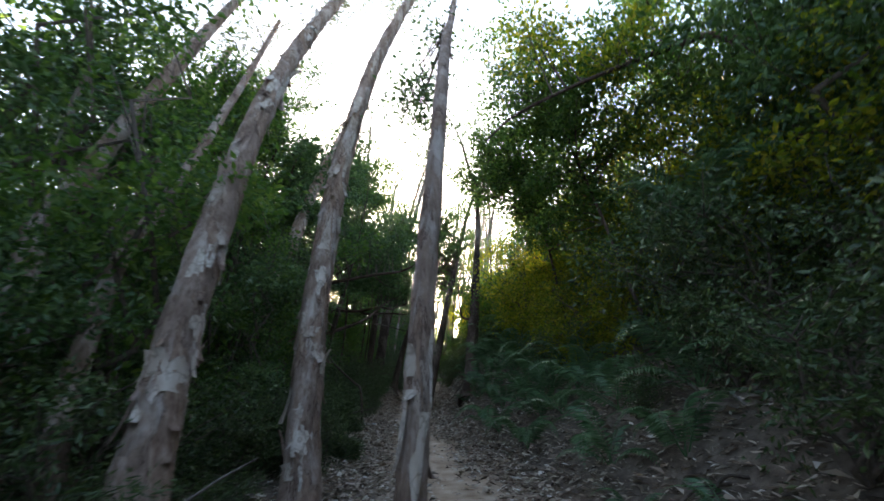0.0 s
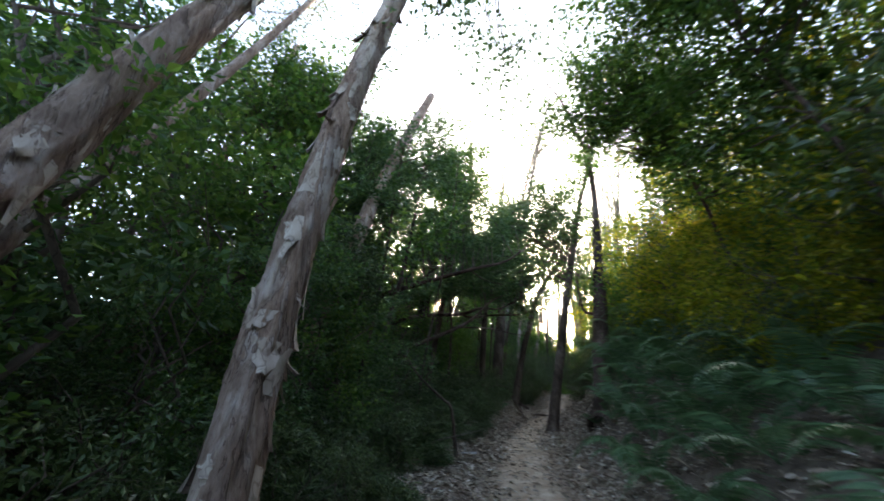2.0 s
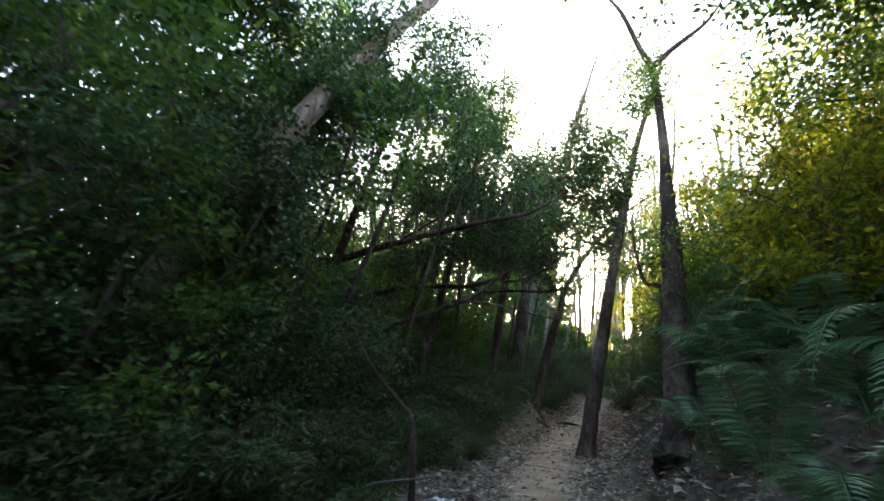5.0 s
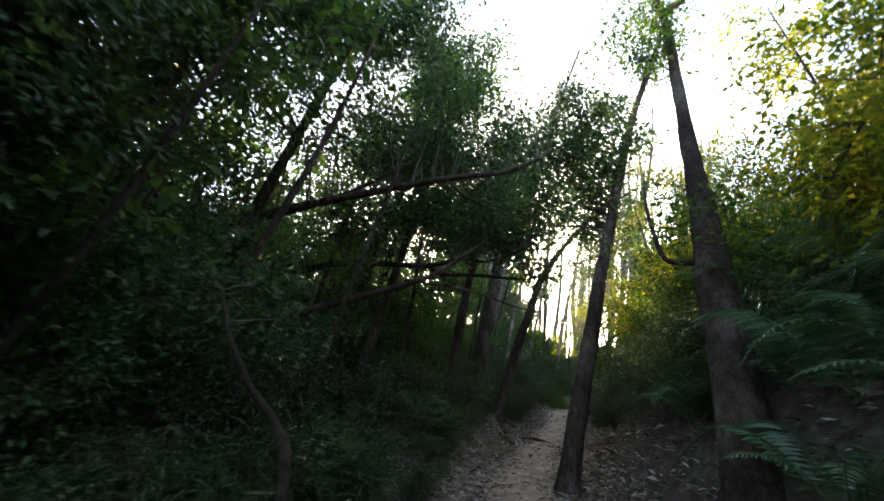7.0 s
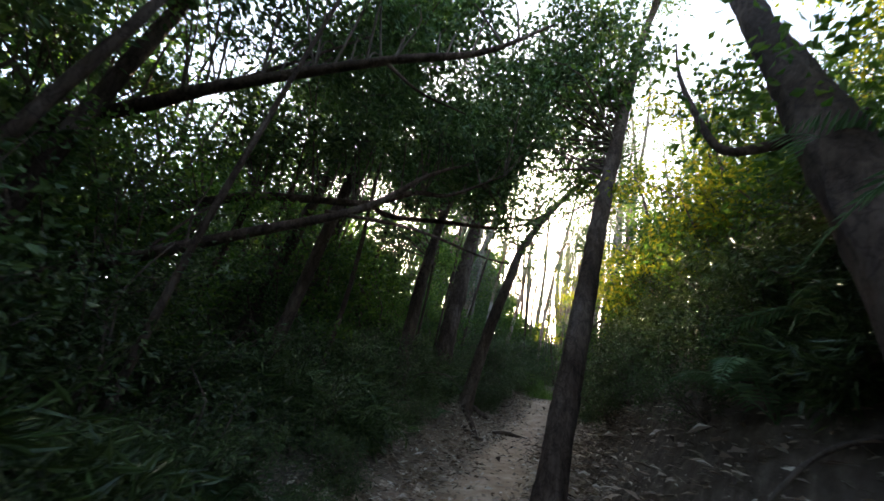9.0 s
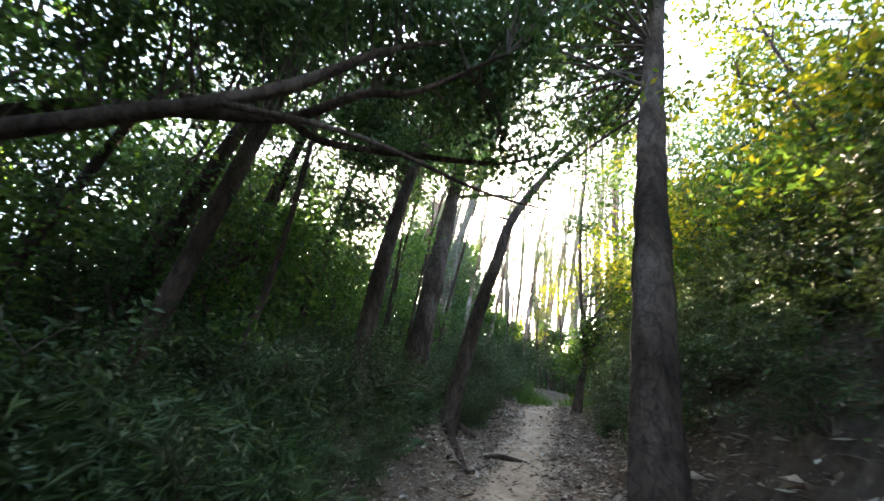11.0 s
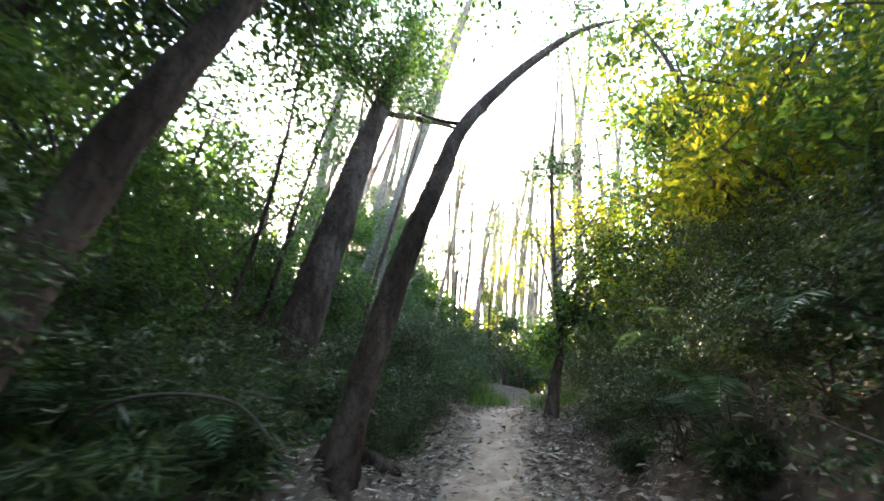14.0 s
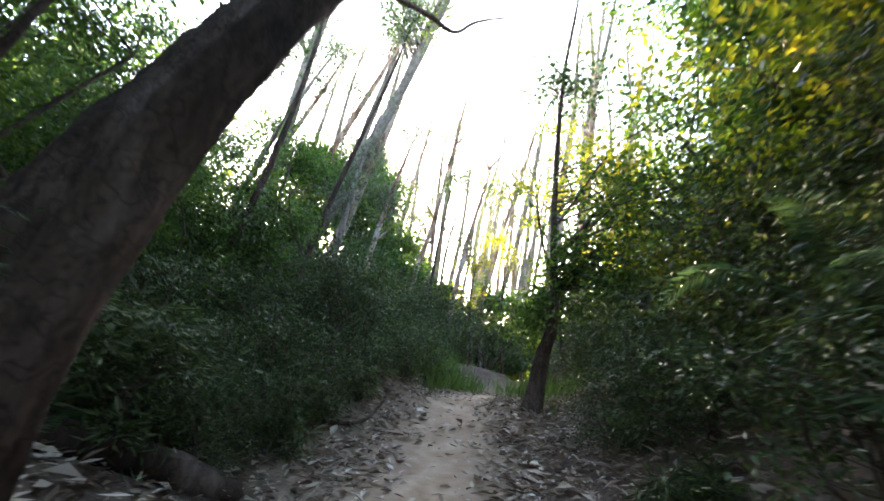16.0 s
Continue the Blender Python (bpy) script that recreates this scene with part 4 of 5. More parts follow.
# ---- ferns ----
def frond_mesh(seed, pairs=24, arch=0.35, width=0.2):
    rng = np.random.RandomState(seed)
    s = np.linspace(0, 1, 14)
    line = np.stack([0.03 * np.sin(3 * s + seed), s * 0.95, arch * np.sin(s * 2.3) - 0.28 * arch * s ** 3 * 2], -1)
    pieces = [tube(line, [0.008, 0.002], 5)]
    for k in range(pairs):
        t = 0.14 + 0.85 * k / pairs
        p = np.array([np.interp(t, s, line[:, c]) for c in range(3)])
        way = np.array([0, 1, np.interp(min(t + 0.03, 1), s, line[:, 2]) - np.interp(t - 0.03, s, line[:, 2])]) * np.array([1, 1, 1 / 0.06])
        way[1] = 1
        way /= np.linalg.norm(way)
        L = width * np.sin(np.pi * min(1, 0.18 + 0.84 * t)) ** 0.8 + 0.012
        for sg in (-1, 1):
            d = np.array([sg, 0.35, -0.18]) + way * 0.2 + rng.normal(size=3) * 0.06
            d /= np.linalg.norm(d)
            w = 0.017 * (0.6 + L / width)
            m = p + d * L * 0.5
            e = p + d * L + np.array([0, 0, -0.12 * L])
            pieces.append((np.array([p, m + way * w * 0.6, e, m - way * w * 0.6]), np.array([[0, 1, 2, 3]])))
    return mesh_of("frond", *join(pieces), FERN)


FRONDS = [frond_mesh(300 + k, 24 + 2 * k, 0.3 + 0.08 * k, 0.17 + 0.02 * k) for k in range(4)]


def fern(x, y, size, count, seed, lift=0.0, label="green fern with arching fronds on the shaded bank", stalk=0.0):
    rng = np.random.RandomState(seed)
    z = float(ground_z(x, y))
    root = place_empty("fern", x, y, z, label, "fern", "ferns on the bank")
    if stalk:
        ln = np.array([[0, 0, -0.1], [0.02, 0.01, stalk * 0.5], [0, 0.03, stalk]])
        part("stalk", mesh_of("stalk", *tube(smooth_line(ln, 14), [0.07, 0.05], 9, 0.12, rng), TWIG, True), root)
    for k in range(count):
        ob = part("frond", FRONDS[rng.randint(4)], root)
        sc = size * rng.uniform(0.7, 1.15)
        ob.matrix_basis = Matrix.LocRotScale((0, 0, stalk), Euler((rng.uniform(-0.1, 0.6) + lift, rng.uniform(-0.25, 0.25), 6.283 * (k + rng.uniform(-0.3, 0.3)) / count)), (sc, sc, sc))


fern_spots = [(1.35, 8.2, 0.9), (1.6, 9.1, 1.0), (1.5, 10.1, 1.0), (1.35, 11.2, 0.95), (1.75, 11.5, 1.1), (1.9, 12.6, 1.1), (2.3, 10.6, 1.2), (2.2, 8.8, 1.1), (1.9, 7.3, 0.9), (2.1, 13.6, 1.0),
              (2.4, 5.3, 1.0), (2.9, 4.3, 1.1), (2.2, 3.7, 0.8), (3.0, 3.3, 1.1), (2.6, 6.3, 1.0), (1.9, 2.8, 0.6), (1.5, 16.8, 0.8), (1.6, 18.4, 0.8), (1.4, 19.6, 0.8), (1.9, 20.6, 0.9), (2.2, 19.1, 0.9), (2.0, 22.0, 0.8),
              (-3.0, 17.0, 0.8), (-2.3, 16.2, 0.7), (-2.6, 18.6, 0.8), (-1.95, 18.9, 0.7), (-2.2, 19.5, 0.75), (-1.75, 17.6, 0.55), (-2.9, 15.2, 0.7), (-3.6, 18.4, 0.9), (-2.4, 13.6, 0.6), (-2.2, 11.9, 0.6), (-2.5, 6.2, 0.7), (-2.4, 7.6, 0.6), (-2.3, 2.2, 0.7), (-1.9, 1.9, 0.5), (-2.8, 9.0, 0.6), (-2.0, 22.6, 0.6), (1.3, 10.6, 0.5), (1.05, 11.7, 0.45), (2.7, 9.6, 1.2), (2.9, 8.0, 1.2), (2.6, 11.8, 1.2), (1.5, 6.6, 0.8), (2.3, 7.8, 1.0), (1.7, 12.9, 0.8), (1.3, 13.4, 0.6), (3.3, 10.8, 1.2), (1.2, 9.4, 0.6), (1.9, 4.6, 0.8), (3.4, 5.4, 1.2), (1.6, 3.6, 0.5), (-2.1, 21.7, 0.6), (-2.5, 22.4, 0.7), (-1.9, 23.1, 0.5), (-2.9, 21.1, 0.8), (-1.75, 24.2, 0.5), (-2.7, 23.4, 0.7), (-2.3, 20.2, 0.8), (-1.9, 20.9, 0.5), (1.7, 16.1, 0.7), (2.2, 15.9, 0.9), (1.5, 17.6, 0.7), (2.0, 17.3, 0.9), (2.5, 16.9, 1.0), (2.6, 18.2, 1.0), (2.4, 15.0, 0.9), (1.9, 14.6, 0.8), (2.1, 9.9, 1.1), (1.8, 10.5, 0.9), (2.0, 11.1, 1.1), (2.5, 12.3, 1.1), (1.9, 8.0, 1.0), (2.5, 9.0, 1.2), (2.6, 7.2, 1.1), (2.1, 6.7, 0.9), (1.7, 12.2, 0.7), (2.9, 11.2, 1.2), (2.3, 13.2, 0.9), (2.0, 16.4, 0.8), (2.3, 17.9, 0.9), (2.1, 19.8, 0.9), (1.8, 21.2, 0.8)]
for n_, (x, y, sz) in enumerate(fern_spots):
    fern(x, y, sz, 7 if sz > 0.7 else 5, 400 + n_, label="green fern with arching fronds on the shaded bank" if x > 0 else "green fern among the shaded undergrowth")
fern(3.6, 4.6, 1.5, 11, 470, 0.2, "tall tree fern with spreading fronds on the bank", 1.6)
fern(4.3, 6.2, 1.4, 11, 471, 0.2, "tall tree fern with spreading fronds on the bank", 1.3)


# ---- leaf litter, twigs, roots, grass ----
def litter_mesh(n, seed):
    rng = np.random.RandomState(seed)
    y = rng.uniform(-1.5, 29, n)
    d = rng.normal(size=n) * 1.35
    swept = 1 - sstep(0.18, 0.75, np.abs(d + 0.1 * np.sin(2.1 * y + 0.4)))
    d = np.where(rng.rand(n) < 0.9 * swept, np.sign(d) * rng.uniform(0.55, 2.9, n), d)
    x = path_x(y) + d
    z = ground_z(x, y) + rng.uniform(0.004, 0.03, n)
    a = rng.uniform(0, 6.28, n)
    ways = np.stack([np.cos(a), np.sin(a), rng.normal(size=n) * 0.22], -1)
    side = np.stack([-np.sin(a), np.cos(a), rng.normal(size=n) * 0.3], -1)
    L = rng.uniform(0.04, 0.12, (n, 1)) * np.where(rng.rand(n, 1) < 0.12, 1.6, 1.0)
    Wd = L * rng.uniform(0.22, 0.5, (n, 1))
    c = np.stack([x, y, z], -1)
    up = np.array([0, 0, 1.0]) * rng.uniform(-0.1, 0.5, (n, 1)) * Wd
    v = np.stack([c, c + ways * L * 0.5 + side * Wd * 0.5 + up, c + ways * L, c + ways * L * 0.5 - side * Wd * 0.5 + up], 1).reshape(-1, 3)
    return mesh_of("leaf_litter", v, np.arange(4 * n).reshape(n, 4), LITTER)


tagged(new("leaf_litter", litter_mesh(85000, 5)), "fallen brown and grey leaves strewn over the soil", "leaf litter", kind="stuff")


def stick(name, points, radii, material, label, category, seed):
    rng = np.random.RandomState(seed)
    pts = np.array([(x, y, float(ground_z(x, y)) + dz) for x, y, dz in points])
    ln = smooth_line(pts, 26)
    tagged(new(name, mesh_of(name, *tube(ln, radii, 9, 0.12, rng), material, True)), label, category)


stick("log", [(-3.2, 20.6, 0.05), (-2.2, 20.9, 0.06), (-1.5, 21.5, 0.05), (-1.2, 21.8, 0.0)], [0.12, 0.13, 0.11, 0.06], BARK_DARK, "dark fallen log half buried in leaf litter", "log", 1)
stick("root", [(-1.5, 22.3, 0.02), (-1.15, 22.9, 0.04), (-0.75, 23.5, 0.03), (-0.6, 24.3, 0.02)], [0.02, 0.022, 0.018, 0.01], BARK_DARK, "thin brown root running along the path edge", "root", 2)
stick("root", [(-1.4, 19.2, 0.04), (-1.1, 19.6, 0.03), (-0.85, 20.3, 0.02), (-0.75, 20.7, 0.0)], [0.04, 0.035, 0.03, 0.02], BARK_DARK, "dark exposed root crossing the footpath", "root", 3)
stick("root", [(-0.95, 20.9, 0.03), (-0.7, 21.0, 0.05), (-0.45, 20.9, 0.03), (-0.2, 20.85, 0.0)], [0.05, 0.06, 0.04, 0.02], BARK_DARK, "dark knobbly root across the footpath", "root", 4)
stick("root", [(-1.55, 20.2, 0.1), (-1.3, 19.9, 0.04), (-1.15, 19.6, 0.02)], [0.09, 0.06, 0.03], BARK_DARK, "dark buttress root at a trunk's foot", "root", 5)
stick("fallen_branch", [(-2.4, 2.1, 0.05), (-2.0, 2.25, 0.08), (-1.6, 2.2, 0.1)], [0.03, 0.03, 0.02], BARK_GREY, "short grey fallen branch on leaf litter", "branch", 6)
rng = np.random.RandomState(31)
for k in range(46):
    y = rng.uniform(0.5, 27)
    x = float(path_x(y)) + rng.choice([-1, 1]) * rng.uniform(0.35, 1.7)
    a, L = rng.uniform(0, 6.28), rng.uniform(0.15, 0.6)
    stick("twig", [(x, y, 0.012), (x + 0.5 * L * math.cos(a) + 0.03, y + 0.5 * L * math.sin(a), 0.02), (x + L * math.cos(a), y + L * math.sin(a), 0.012)], [0.007, 0.004], TWIG if k % 3 else BARK_GREY,
          "thin dry twig fallen on the leaf litter", "twig", 500 + k)


rng = np.random.RandomState(57)
for k in range(34):
    side = -1 if k % 3 else 1
    y = rng.uniform(1, 25)
    x = float(path_x(y)) + side * rng.uniform(1.5, 2.7)
    a, L = rng.uniform(0, 6.28), rng.uniform(0.5, 1.5)
    up = rng.uniform(0.2, 0.9) * (1.0 if side < 0 else 0.3)
    stick("dead_branch", [(x, y, 0.0), (x + 0.3 * L * math.cos(a), y + 0.3 * L * math.sin(a), 0.45 * up + 0.05), (x + 0.7 * L * math.cos(a + 0.3), y + 0.7 * L * math.sin(a + 0.3), 0.8 * up),
                          (x + L * math.cos(a + 0.2), y + L * math.sin(a + 0.2), up)], [0.014, 0.011, 0.004], BARK_GREY if k % 2 else TWIG, "bare dead branch leaning in the undergrowth", "branch", 800 + k)


def paper_scrap(x, y):
    bm = bmesh.new()
    bmesh.ops.create_grid(bm, x_segments=5, y_segments=4, size=0.5)
    rs = np.random.RandomState(3)
    for v in bm.verts:
        v.co.x *= 0.26
        v.co.y *= 0.15
        v.co.z = float(rs.uniform(0.0, 0.06))
    me = bpy.data.meshes.new("paper_scrap")
    bm.to_mesh(me)
    bm.free()
    m = bpy.data.materials.new("paper")
    m.use_nodes = True
    nt = m.node_tree
    nt.links.new(ramp(nt, noise_tex(nt, 20), [(0.3, (0.62, 0.63, 0.66)), (0.7, (0.8, 0.8, 0.82))]), nt.nodes["Principled BSDF"].inputs["Base Color"])
    me.materials.append(m)
    ob = new("paper_scrap", me)
    ob.location = (x, y, float(ground_z(x, y)) + 0.01)
    tagged(ob, "crumpled white paper scrap on the leaf litter", "litter")


paper_scrap(-1.40, 10.87)


def grass_mesh(n, seed, cx, cy, rx, ry, h):
    rng = np.random.RandomState(seed)
    x, y = cx + rng.normal(size=n) * rx, cy + rng.normal(size=n) * ry
    keep = np.abs(x - path_x(y)) > 0.45
    x, y = x[keep], y[keep]
    n = len(x)
    b = np.stack([x, y, ground_z(x, y) - 0.02], -1)
    ways = np.stack([rng.normal(size=n) * 0.4, rng.normal(size=n) * 0.4, np.ones(n)], -1)
    return leaves(b, ways, h, 0.014, 0.1, rng)


grass_bits = [grass_mesh(2600, 61, 0.0, 27.4, 0.5, 0.8, 0.45), grass_mesh(1200, 64, 1.8, 27.0, 0.5, 1.0, 0.4)]
tagged(new("grass", mesh_of("grass", *join(grass_bits), GRASS)), "bright green grass tufts at the path edge", "grass", kind="stuff")


# ---- far woods ----
def gum_type(seed, height, leafmat, dense, fork):
    rng = np.random.RandomState(seed)
    bend = rng.normal(size=2) * 0.02
    line = np.array([[height * (0.10 * s + bend[0] * math.sin(4 * s) + 0.006 * math.sin(11 * s + seed)), height * bend[1] * math.sin(3 * s), height * s] for s in np.linspace(0, 1, 18)])
    wood = [tube(line, [0.009 * height, 0.0075 * height, 0.002 * height], 8)]
    if fork:
        p = line[7]
        wood.append(tube(smooth_line([p, p + np.array([-0.04, 0.02, 0.12]) * height, p + np.array([-0.05, 0.03, 0.34]) * height], 10), [0.0035 * height, 0.001 * height], 6))
    pieces, tips = grow_limbs(line, (0.5, 1.0), 15, height * 0.085, 1.3, 0.025, rng, twigs=5)
    return ("tree", mesh_of("trunk", *join(wood + pieces), BARK_GREY, True), mesh_of("crown", *sprays(tips, dense, height * 0.014, 0.2, 0.055, rng), leafmat),
            "tall slender grey gum tree with a sparse crown", "tree")


GUMS = [gum_type(200 + k, 22, LEAF_GREY, (9, 5, 12, 7)[k], k % 2) for k in range(4)]
DENSE = [shrub_type("tree", 220 + k, 8.0, 5.5, 5, 13, 0.34, 0.2, 0.36, (LEAF_MID, LEAF_DARK)[k % 2], "leafy dark green tree closing the woods", "tree") for k in range(3)]
rng = np.random.RandomState(77)
for k in range(30):
    y = rng.uniform(31, 58)
    x = rng.uniform(-0.5, 0.46) * (y - 16)
    sc, turn = rng.uniform(0.75, 1.25), rng.uniform(-0.5, 0.5)
    if y > 38 or x < -3 or x > 3:
        plant(GUMS[k % 4], x, y, sc, turn, "far gum trees")
for k in range(30):
    y = rng.uniform(42, 60)
    x = rng.uniform(-0.02, 0.34) * (y - 16)
    plant(GUMS[k % 4], x, y, rng.uniform(0.55, 0.95), rng.uniform(-0.5, 0.5), "far gum trees")
for k in range(26):
    y = rng.uniform(34, 52)
    x = rng.uniform(-0.05, 0.3) * (y - 16)
    plant(GUMS[k % 4], x, y, rng.uniform(0.25, 0.42), rng.uniform(-0.6, 0.6), "slender gum saplings", stretch=1.1)


def tall_gum(x, y, tx, ty, tz, seed, fork=False, full=False):
    """A slender leaning gum with bare steep limbs and tufts of hanging leaves near the top."""
    rs = np.random.RandomState(seed)
    z = float(ground_z(x, y))
    base, top = np.array([x, y, z]), np.array([tx, ty, tz])
    H = tz - z
    ln = [tuple(base + (top - base) * k + np.array([0.012 * H * math.sin(5 * k + seed), 0.01 * H * math.sin(4 * k + 2 * seed), 0.0])) for k in np.linspace(0, 1, 6)]
    limbs, tips = [], []
    for _ in range(6 if not fork else 4):
        k = rs.uniform(0.42, 0.92)
        p = base + (top - base) * k
        a, L = rs.uniform(0, 6.28), H * rs.uniform(0.07, 0.16) * (1.2 - k)
        e = p + L * np.array([0.55 * math.cos(a), 0.55 * math.sin(a), 1.0])
        limbs.append(([tuple(p), tuple((p + e) / 2 + 0.12 * L * np.array([math.cos(a), math.sin(a), 0])), tuple(e)], [0.0022 * H + 0.012, 0.006]))
        tips.append(e)
    if fork:
        p = base + (top - base) * 0.97
        for sx in (-0.25, 0.55):
            e = p + np.array([sx, 0.1, 1.6])
            limbs.append(([tuple(p), tuple((p + e) / 2 + np.array([0.3 * sx, 0, -0.1])), tuple(e)], [0.05, 0.03, 0.01]))
    tips.append(top)
    crown = [(tuple(e - np.array([0, 0, 0.15])), (1.3, 1.3, 0.9) if full else (0.5, 0.5, 0.45), 7 if full else 2, 7, 0.15, 0.035, LEAF_GREY) for e in tips]
    r0 = 0.05 + 0.0062 * H
    big_tree("tree", ln, [r0, 0.85 * r0, 0.7 * r0, 0.3 * r0], BARK_GUM if seed % 3 else BARK_GREY, "tall slender grey gum tree with a sparse crown", "tall gums past the rise", limbs=limbs, crown=crown, seed=seed, ridges=0.06, seg=12, n=40)


for k, row in enumerate(((-7.4, 29.8, -4.7, 30.9, 15.8), (-7.8, 30.7, -4.8, 32.0, 16.6), (-6.7, 31.6, -2.1, 32.6, 20.0), (-5.4, 35.1, -2.3, 35.6, 20.7), (-1.9, 33.8, 0.5, 33.8, 15.7), (-1.1, 35.8, -0.2, 35.8, 16.0),
                         (-1.0, 39.8, 0.8, 39.8, 22.5), (0.0, 31.8, 1.4, 31.7, 11.5), (1.2, 37.9, 4.4, 37.3, 18.2), (2.5, 41.8, 5.6, 41.1, 20.0), (3.0, 44.7, 5.0, 44.3, 21.3), (3.3, 30.5, 5.2, 29.6, 16.9),
                         (-3.1, 28.3, -2.1, 28.6, 11.0), (-2.5, 29.5, -1.2, 29.8, 11.5), (-3.3, 39.6, -1.4, 39.8, 21.4), (-2.6, 42.7, -2.3, 42.7, 20.0), (1.0, 42.8, 3.0, 42.6, 16.9))):
    tall_gum(*row, 900 + k, fork=k == 7)
tall_gum(-4.7, 29.0, 2.5, 29.1, 26.0, 930, full=True)
tall_gum(-4.4, 30.2, 1.2, 30.4, 24.0, 931, full=True)
# leafy trees that the low sun stands behind
for k, (x, y, z, w) in enumerate(((-3.3, 32.4, 10.2, 1.3), (-2.3, 34.0, 8.6, 1.2), (-4.6, 31.0, 9.6, 1.4), (-1.3, 35.4, 7.4, 1.0), (-0.4, 35.8, 6.6, 0.8), (-3.0, 36.5, 12.2, 1.6), (-5.6, 34.5, 12.0, 1.8))):
    zb = float(ground_z(x, y))
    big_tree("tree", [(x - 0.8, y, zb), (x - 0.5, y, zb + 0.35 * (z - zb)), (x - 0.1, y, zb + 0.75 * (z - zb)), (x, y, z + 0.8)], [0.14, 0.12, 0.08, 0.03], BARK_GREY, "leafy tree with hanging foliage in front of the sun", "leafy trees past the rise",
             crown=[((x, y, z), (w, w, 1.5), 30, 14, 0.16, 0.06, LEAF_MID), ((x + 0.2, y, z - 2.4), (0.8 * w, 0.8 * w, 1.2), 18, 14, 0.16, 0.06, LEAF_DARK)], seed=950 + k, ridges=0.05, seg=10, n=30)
for k in range(46):
    y = rng.uniform(27, 34)
    x = rng.uniform(-12, 14)
    if abs(x - float(path_x(y))) < 1.3:
        continue
    plant((SHRUBS_RIGHT + SHRUBS_LEFT)[rng.randint(11)], x, y, rng.uniform(0.8, 1.3), rng.uniform(0, 6.28), "shrubs past the rise")
for k in range(50):
    y = rng.uniform(-14, 80)
    side = -1 if k % 2 else 1
    x = side * rng.uniform(10, 20) if y < 32 else rng.uniform(-45, 45)
    sc = rng.uniform(0.8, 1.3)
    if y >= 32 and abs(x) < 0.5 * (y - 16):
        sc = 0.5 + 0.01 * (y - 32)
        y += 8
    plant(DENSE[k % 3], x, y, sc, rng.uniform(0, 6.28), "woods all round")
for k in range(14):
    plant(DENSE[k % 3], rng.uniform(-9, 9), rng.uniform(-14, -6), rng.uniform(0.7, 1.0), rng.uniform(0, 6.28), "woods all round")
# leafy gums in front of the low sun, added to shade bank and path
SUN_BLOCKING_GUMS = [gum_type(260 + k, 22, LEAF_GREY, 60, 1) for k in range(2)]
for k, (x, y, sc) in enumerate(((-9.2, 50, 0.95), (-8.0, 53, 1.0), (-6.9, 49.5, 0.9), (-6.0, 52, 1.0), (-5.1, 50, 0.92), (-4.2, 53, 0.88), (-3.4, 50.5, 0.76), (-2.7, 54, 0.72), (-1.6, 52, 0.62))):
    plant(SUN_BLOCKING_GUMS[k % 2], x - 0.8, y, sc, 0.7 * k, "far gum trees")
# leafy wall behind the dark trunks
for x, y, sc in ((-5.2, 24.0, 0.62), (-6.8, 26.5, 0.6), (-5.6, 28.5, 0.5), (-8.5, 23.0, 0.9), (-9.5, 27.5, 1.0), (-8.0, 31.0, 0.9), (-12.0, 25.0, 1.1), (-12.5, 30.0, 1.1), (-11.0, 34.0, 1.0), (-15.0, 28.0, 1.2), (-16.0, 34.0, 1.2), (-7.0, 36.0, 0.7),
                 (5.6, 29.0, 0.75), (8.0, 27.0, 0.9), (9.5, 31.0, 0.9), (7.0, 33.0, 0.7), (12.0, 29.0, 1.1), (13.0, 35.0, 1.1), (-3.9, 22.8, 0.5), (-3.6, 26.2, 0.42), (-4.3, 28.0, 0.5), (-3.2, 29.6, 0.42), (-5.0, 30.5, 0.55), (-2.2, 31.5, 0.5), (-4.3, 21.6, 0.45), (-3.7, 23.6, 0.45), (-5.2, 23.2, 0.55), (-3.6, 25.0, 0.45), (-4.8, 26.2, 0.5), (-5.8, 20.4, 0.55), (-4.0, 19.5, 0.55)):
    plant(MID_TREES[3 if x > 4 and rng.rand() < 0.6 else rng.randint(3)], x, y, sc, rng.uniform(0, 6.28), "understorey trees")
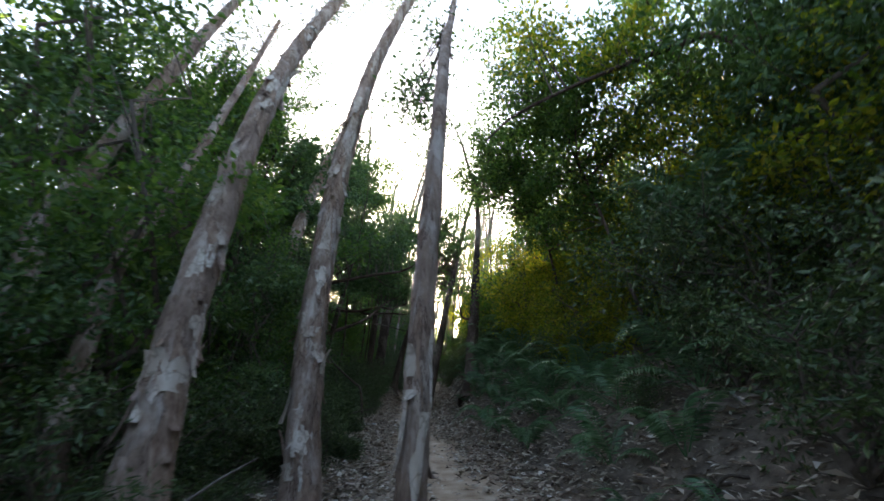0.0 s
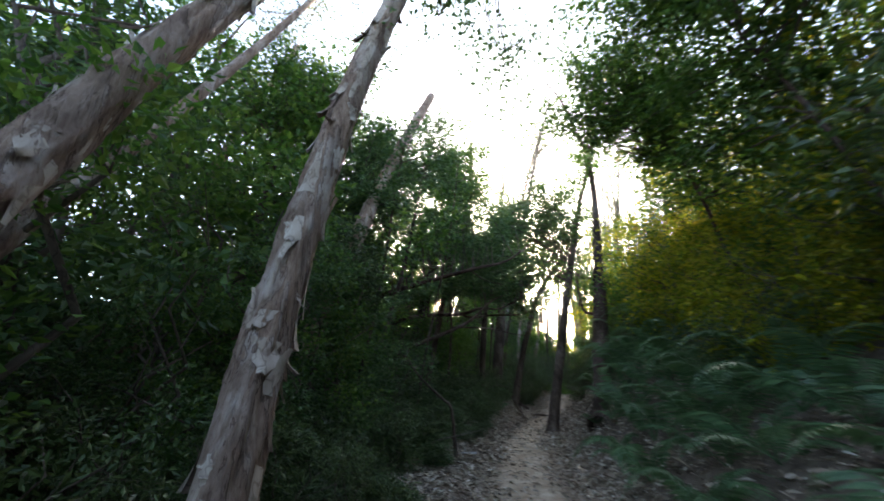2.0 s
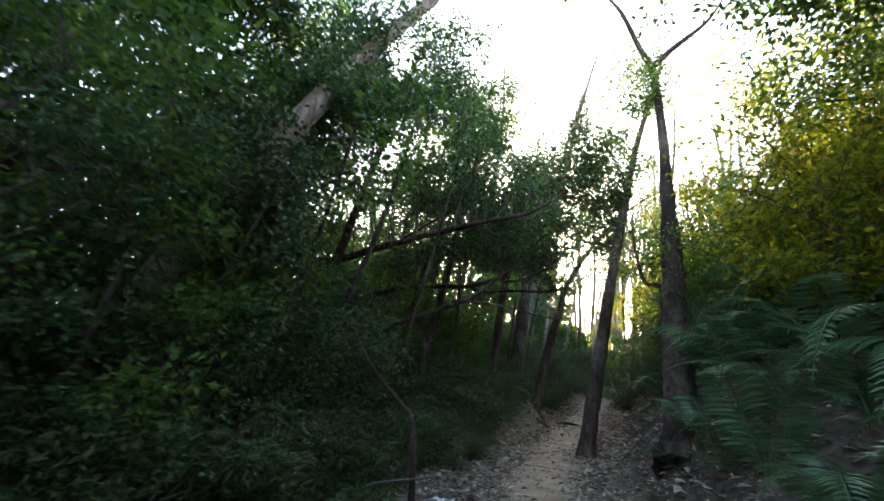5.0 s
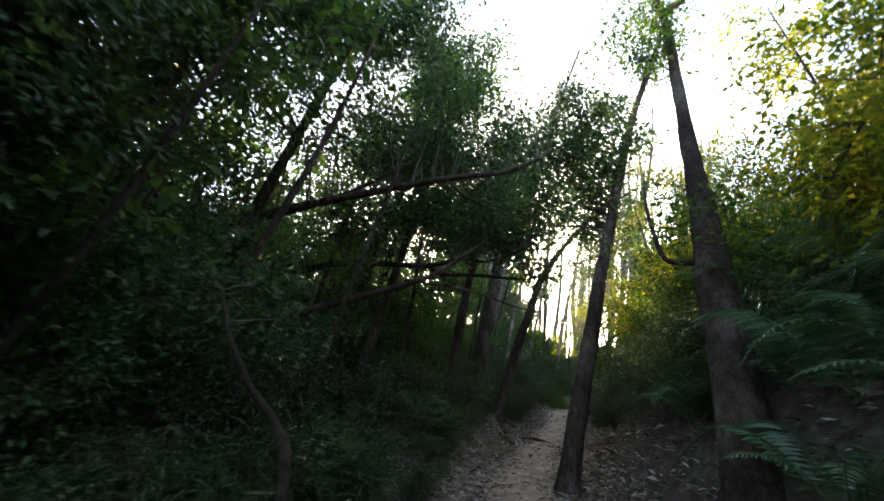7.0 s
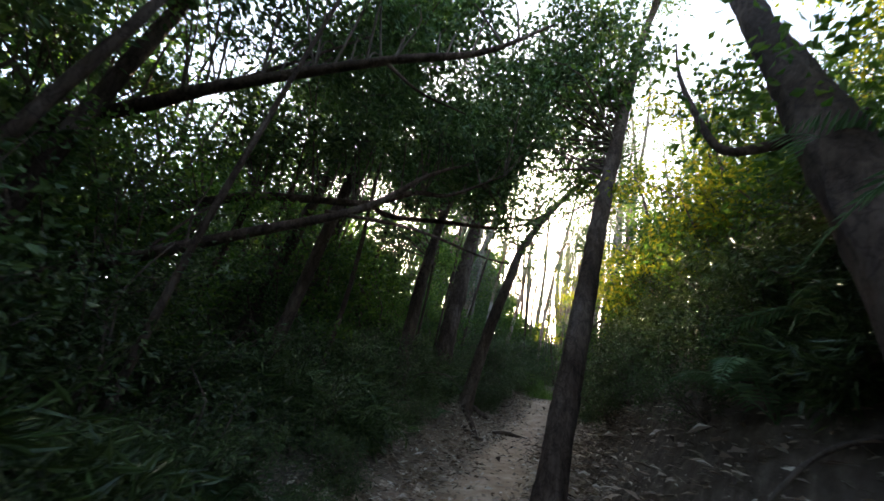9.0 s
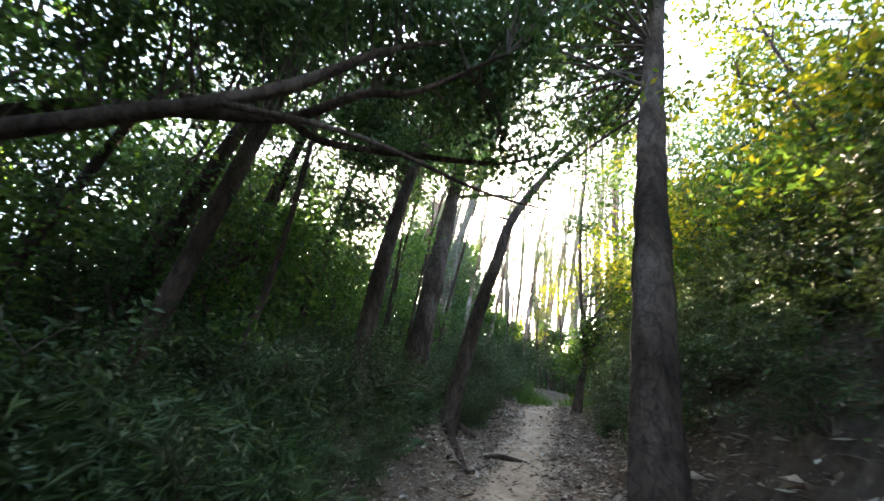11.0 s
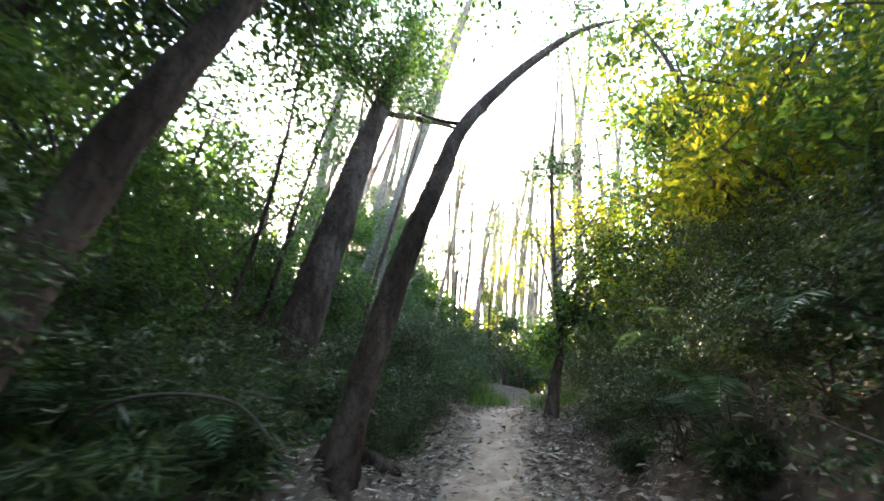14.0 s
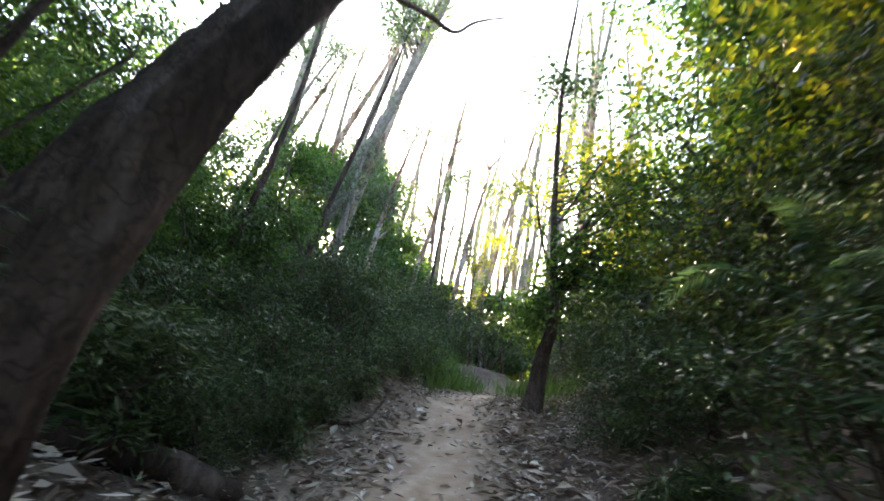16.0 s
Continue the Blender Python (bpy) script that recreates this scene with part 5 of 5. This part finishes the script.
for k in range(26):
    x = -26 + 52 * (k + rng.uniform(0, 1)) / 26
    plant(DENSE[k % 3], x + 2, rng.uniform(54, 66), (0.75 if abs(x) < 10 else 1.2) * rng.uniform(0.85, 1.2), rng.uniform(0, 6.28), "woods all round")
# hedge of undergrowth past the rise
HEDGE = [shrub_type("tree", 240 + k, 4.4, 3.8, 6, 32, 0.2, 0.12, 0.24, (LEAF_MID, LEAF_DARK, LEAF_SUN_YELLOW)[k], "thick leafy bush closing the view past the rise", "bush") for k in range(3)]
for k in range(24):
    x = -14 + 30 * (k + rng.uniform(0, 1)) / 24
    plant(HEDGE[k % 3], x, 36 + rng.uniform(0, 6), rng.uniform(0.75, 1.15), rng.uniform(0, 6.28), "undergrowth past the rise")
for x, y, sc in ((-0.7, 29.2, 1.1), (0.4, 30.6, 1.2), (1.5, 32.2, 1.2), (-1.6, 30.6, 1.2), (3.6, 28.6, 1.1), (4.8, 30.0, 1.2), (-1.5, 26.2, 0.75), (-1.8, 24.6, 0.7), (-2.1, 27.6, 1.0), (2.6, 26.6, 0.8), (-1.9, 23.2, 0.6), (3.2, 25.6, 0.9)):
    plant((SHRUBS_LEFT + SHRUBS_RIGHT)[rng.randint(11)], x, y, sc, rng.uniform(0, 6.28), "shrubs past the rise")
for x, y, sc in ((-1.25, 22.3, 0.42), (-1.1, 23.0, 0.5), (-0.9, 23.8, 0.5), (-0.75, 24.6, 0.5), (-0.5, 25.4, 0.55), (-1.5, 22.9, 0.62), (-1.35, 24.0, 0.66), (-1.1, 25.0, 0.7), (-1.7, 21.7, 0.4), (-0.2, 26.4, 0.6), (-2.3, 21.9, 0.55), (-2.0, 22.8, 0.5), (-2.6, 21.3, 0.6), (-1.85, 23.7, 0.5), (-2.4, 24.4, 0.6), (-3.1, 22.0, 0.75), (-2.9, 23.2, 0.75), (-1.7, 25.2, 0.55), (-3.2, 20.4, 0.7)):
    plant(SHRUBS_LONG[rng.randint(3)] if sc < 0.58 else SHRUBS_LEFT[rng.randint(5)], x, y, sc, rng.uniform(0, 6.28), "shrubs in the undergrowth")
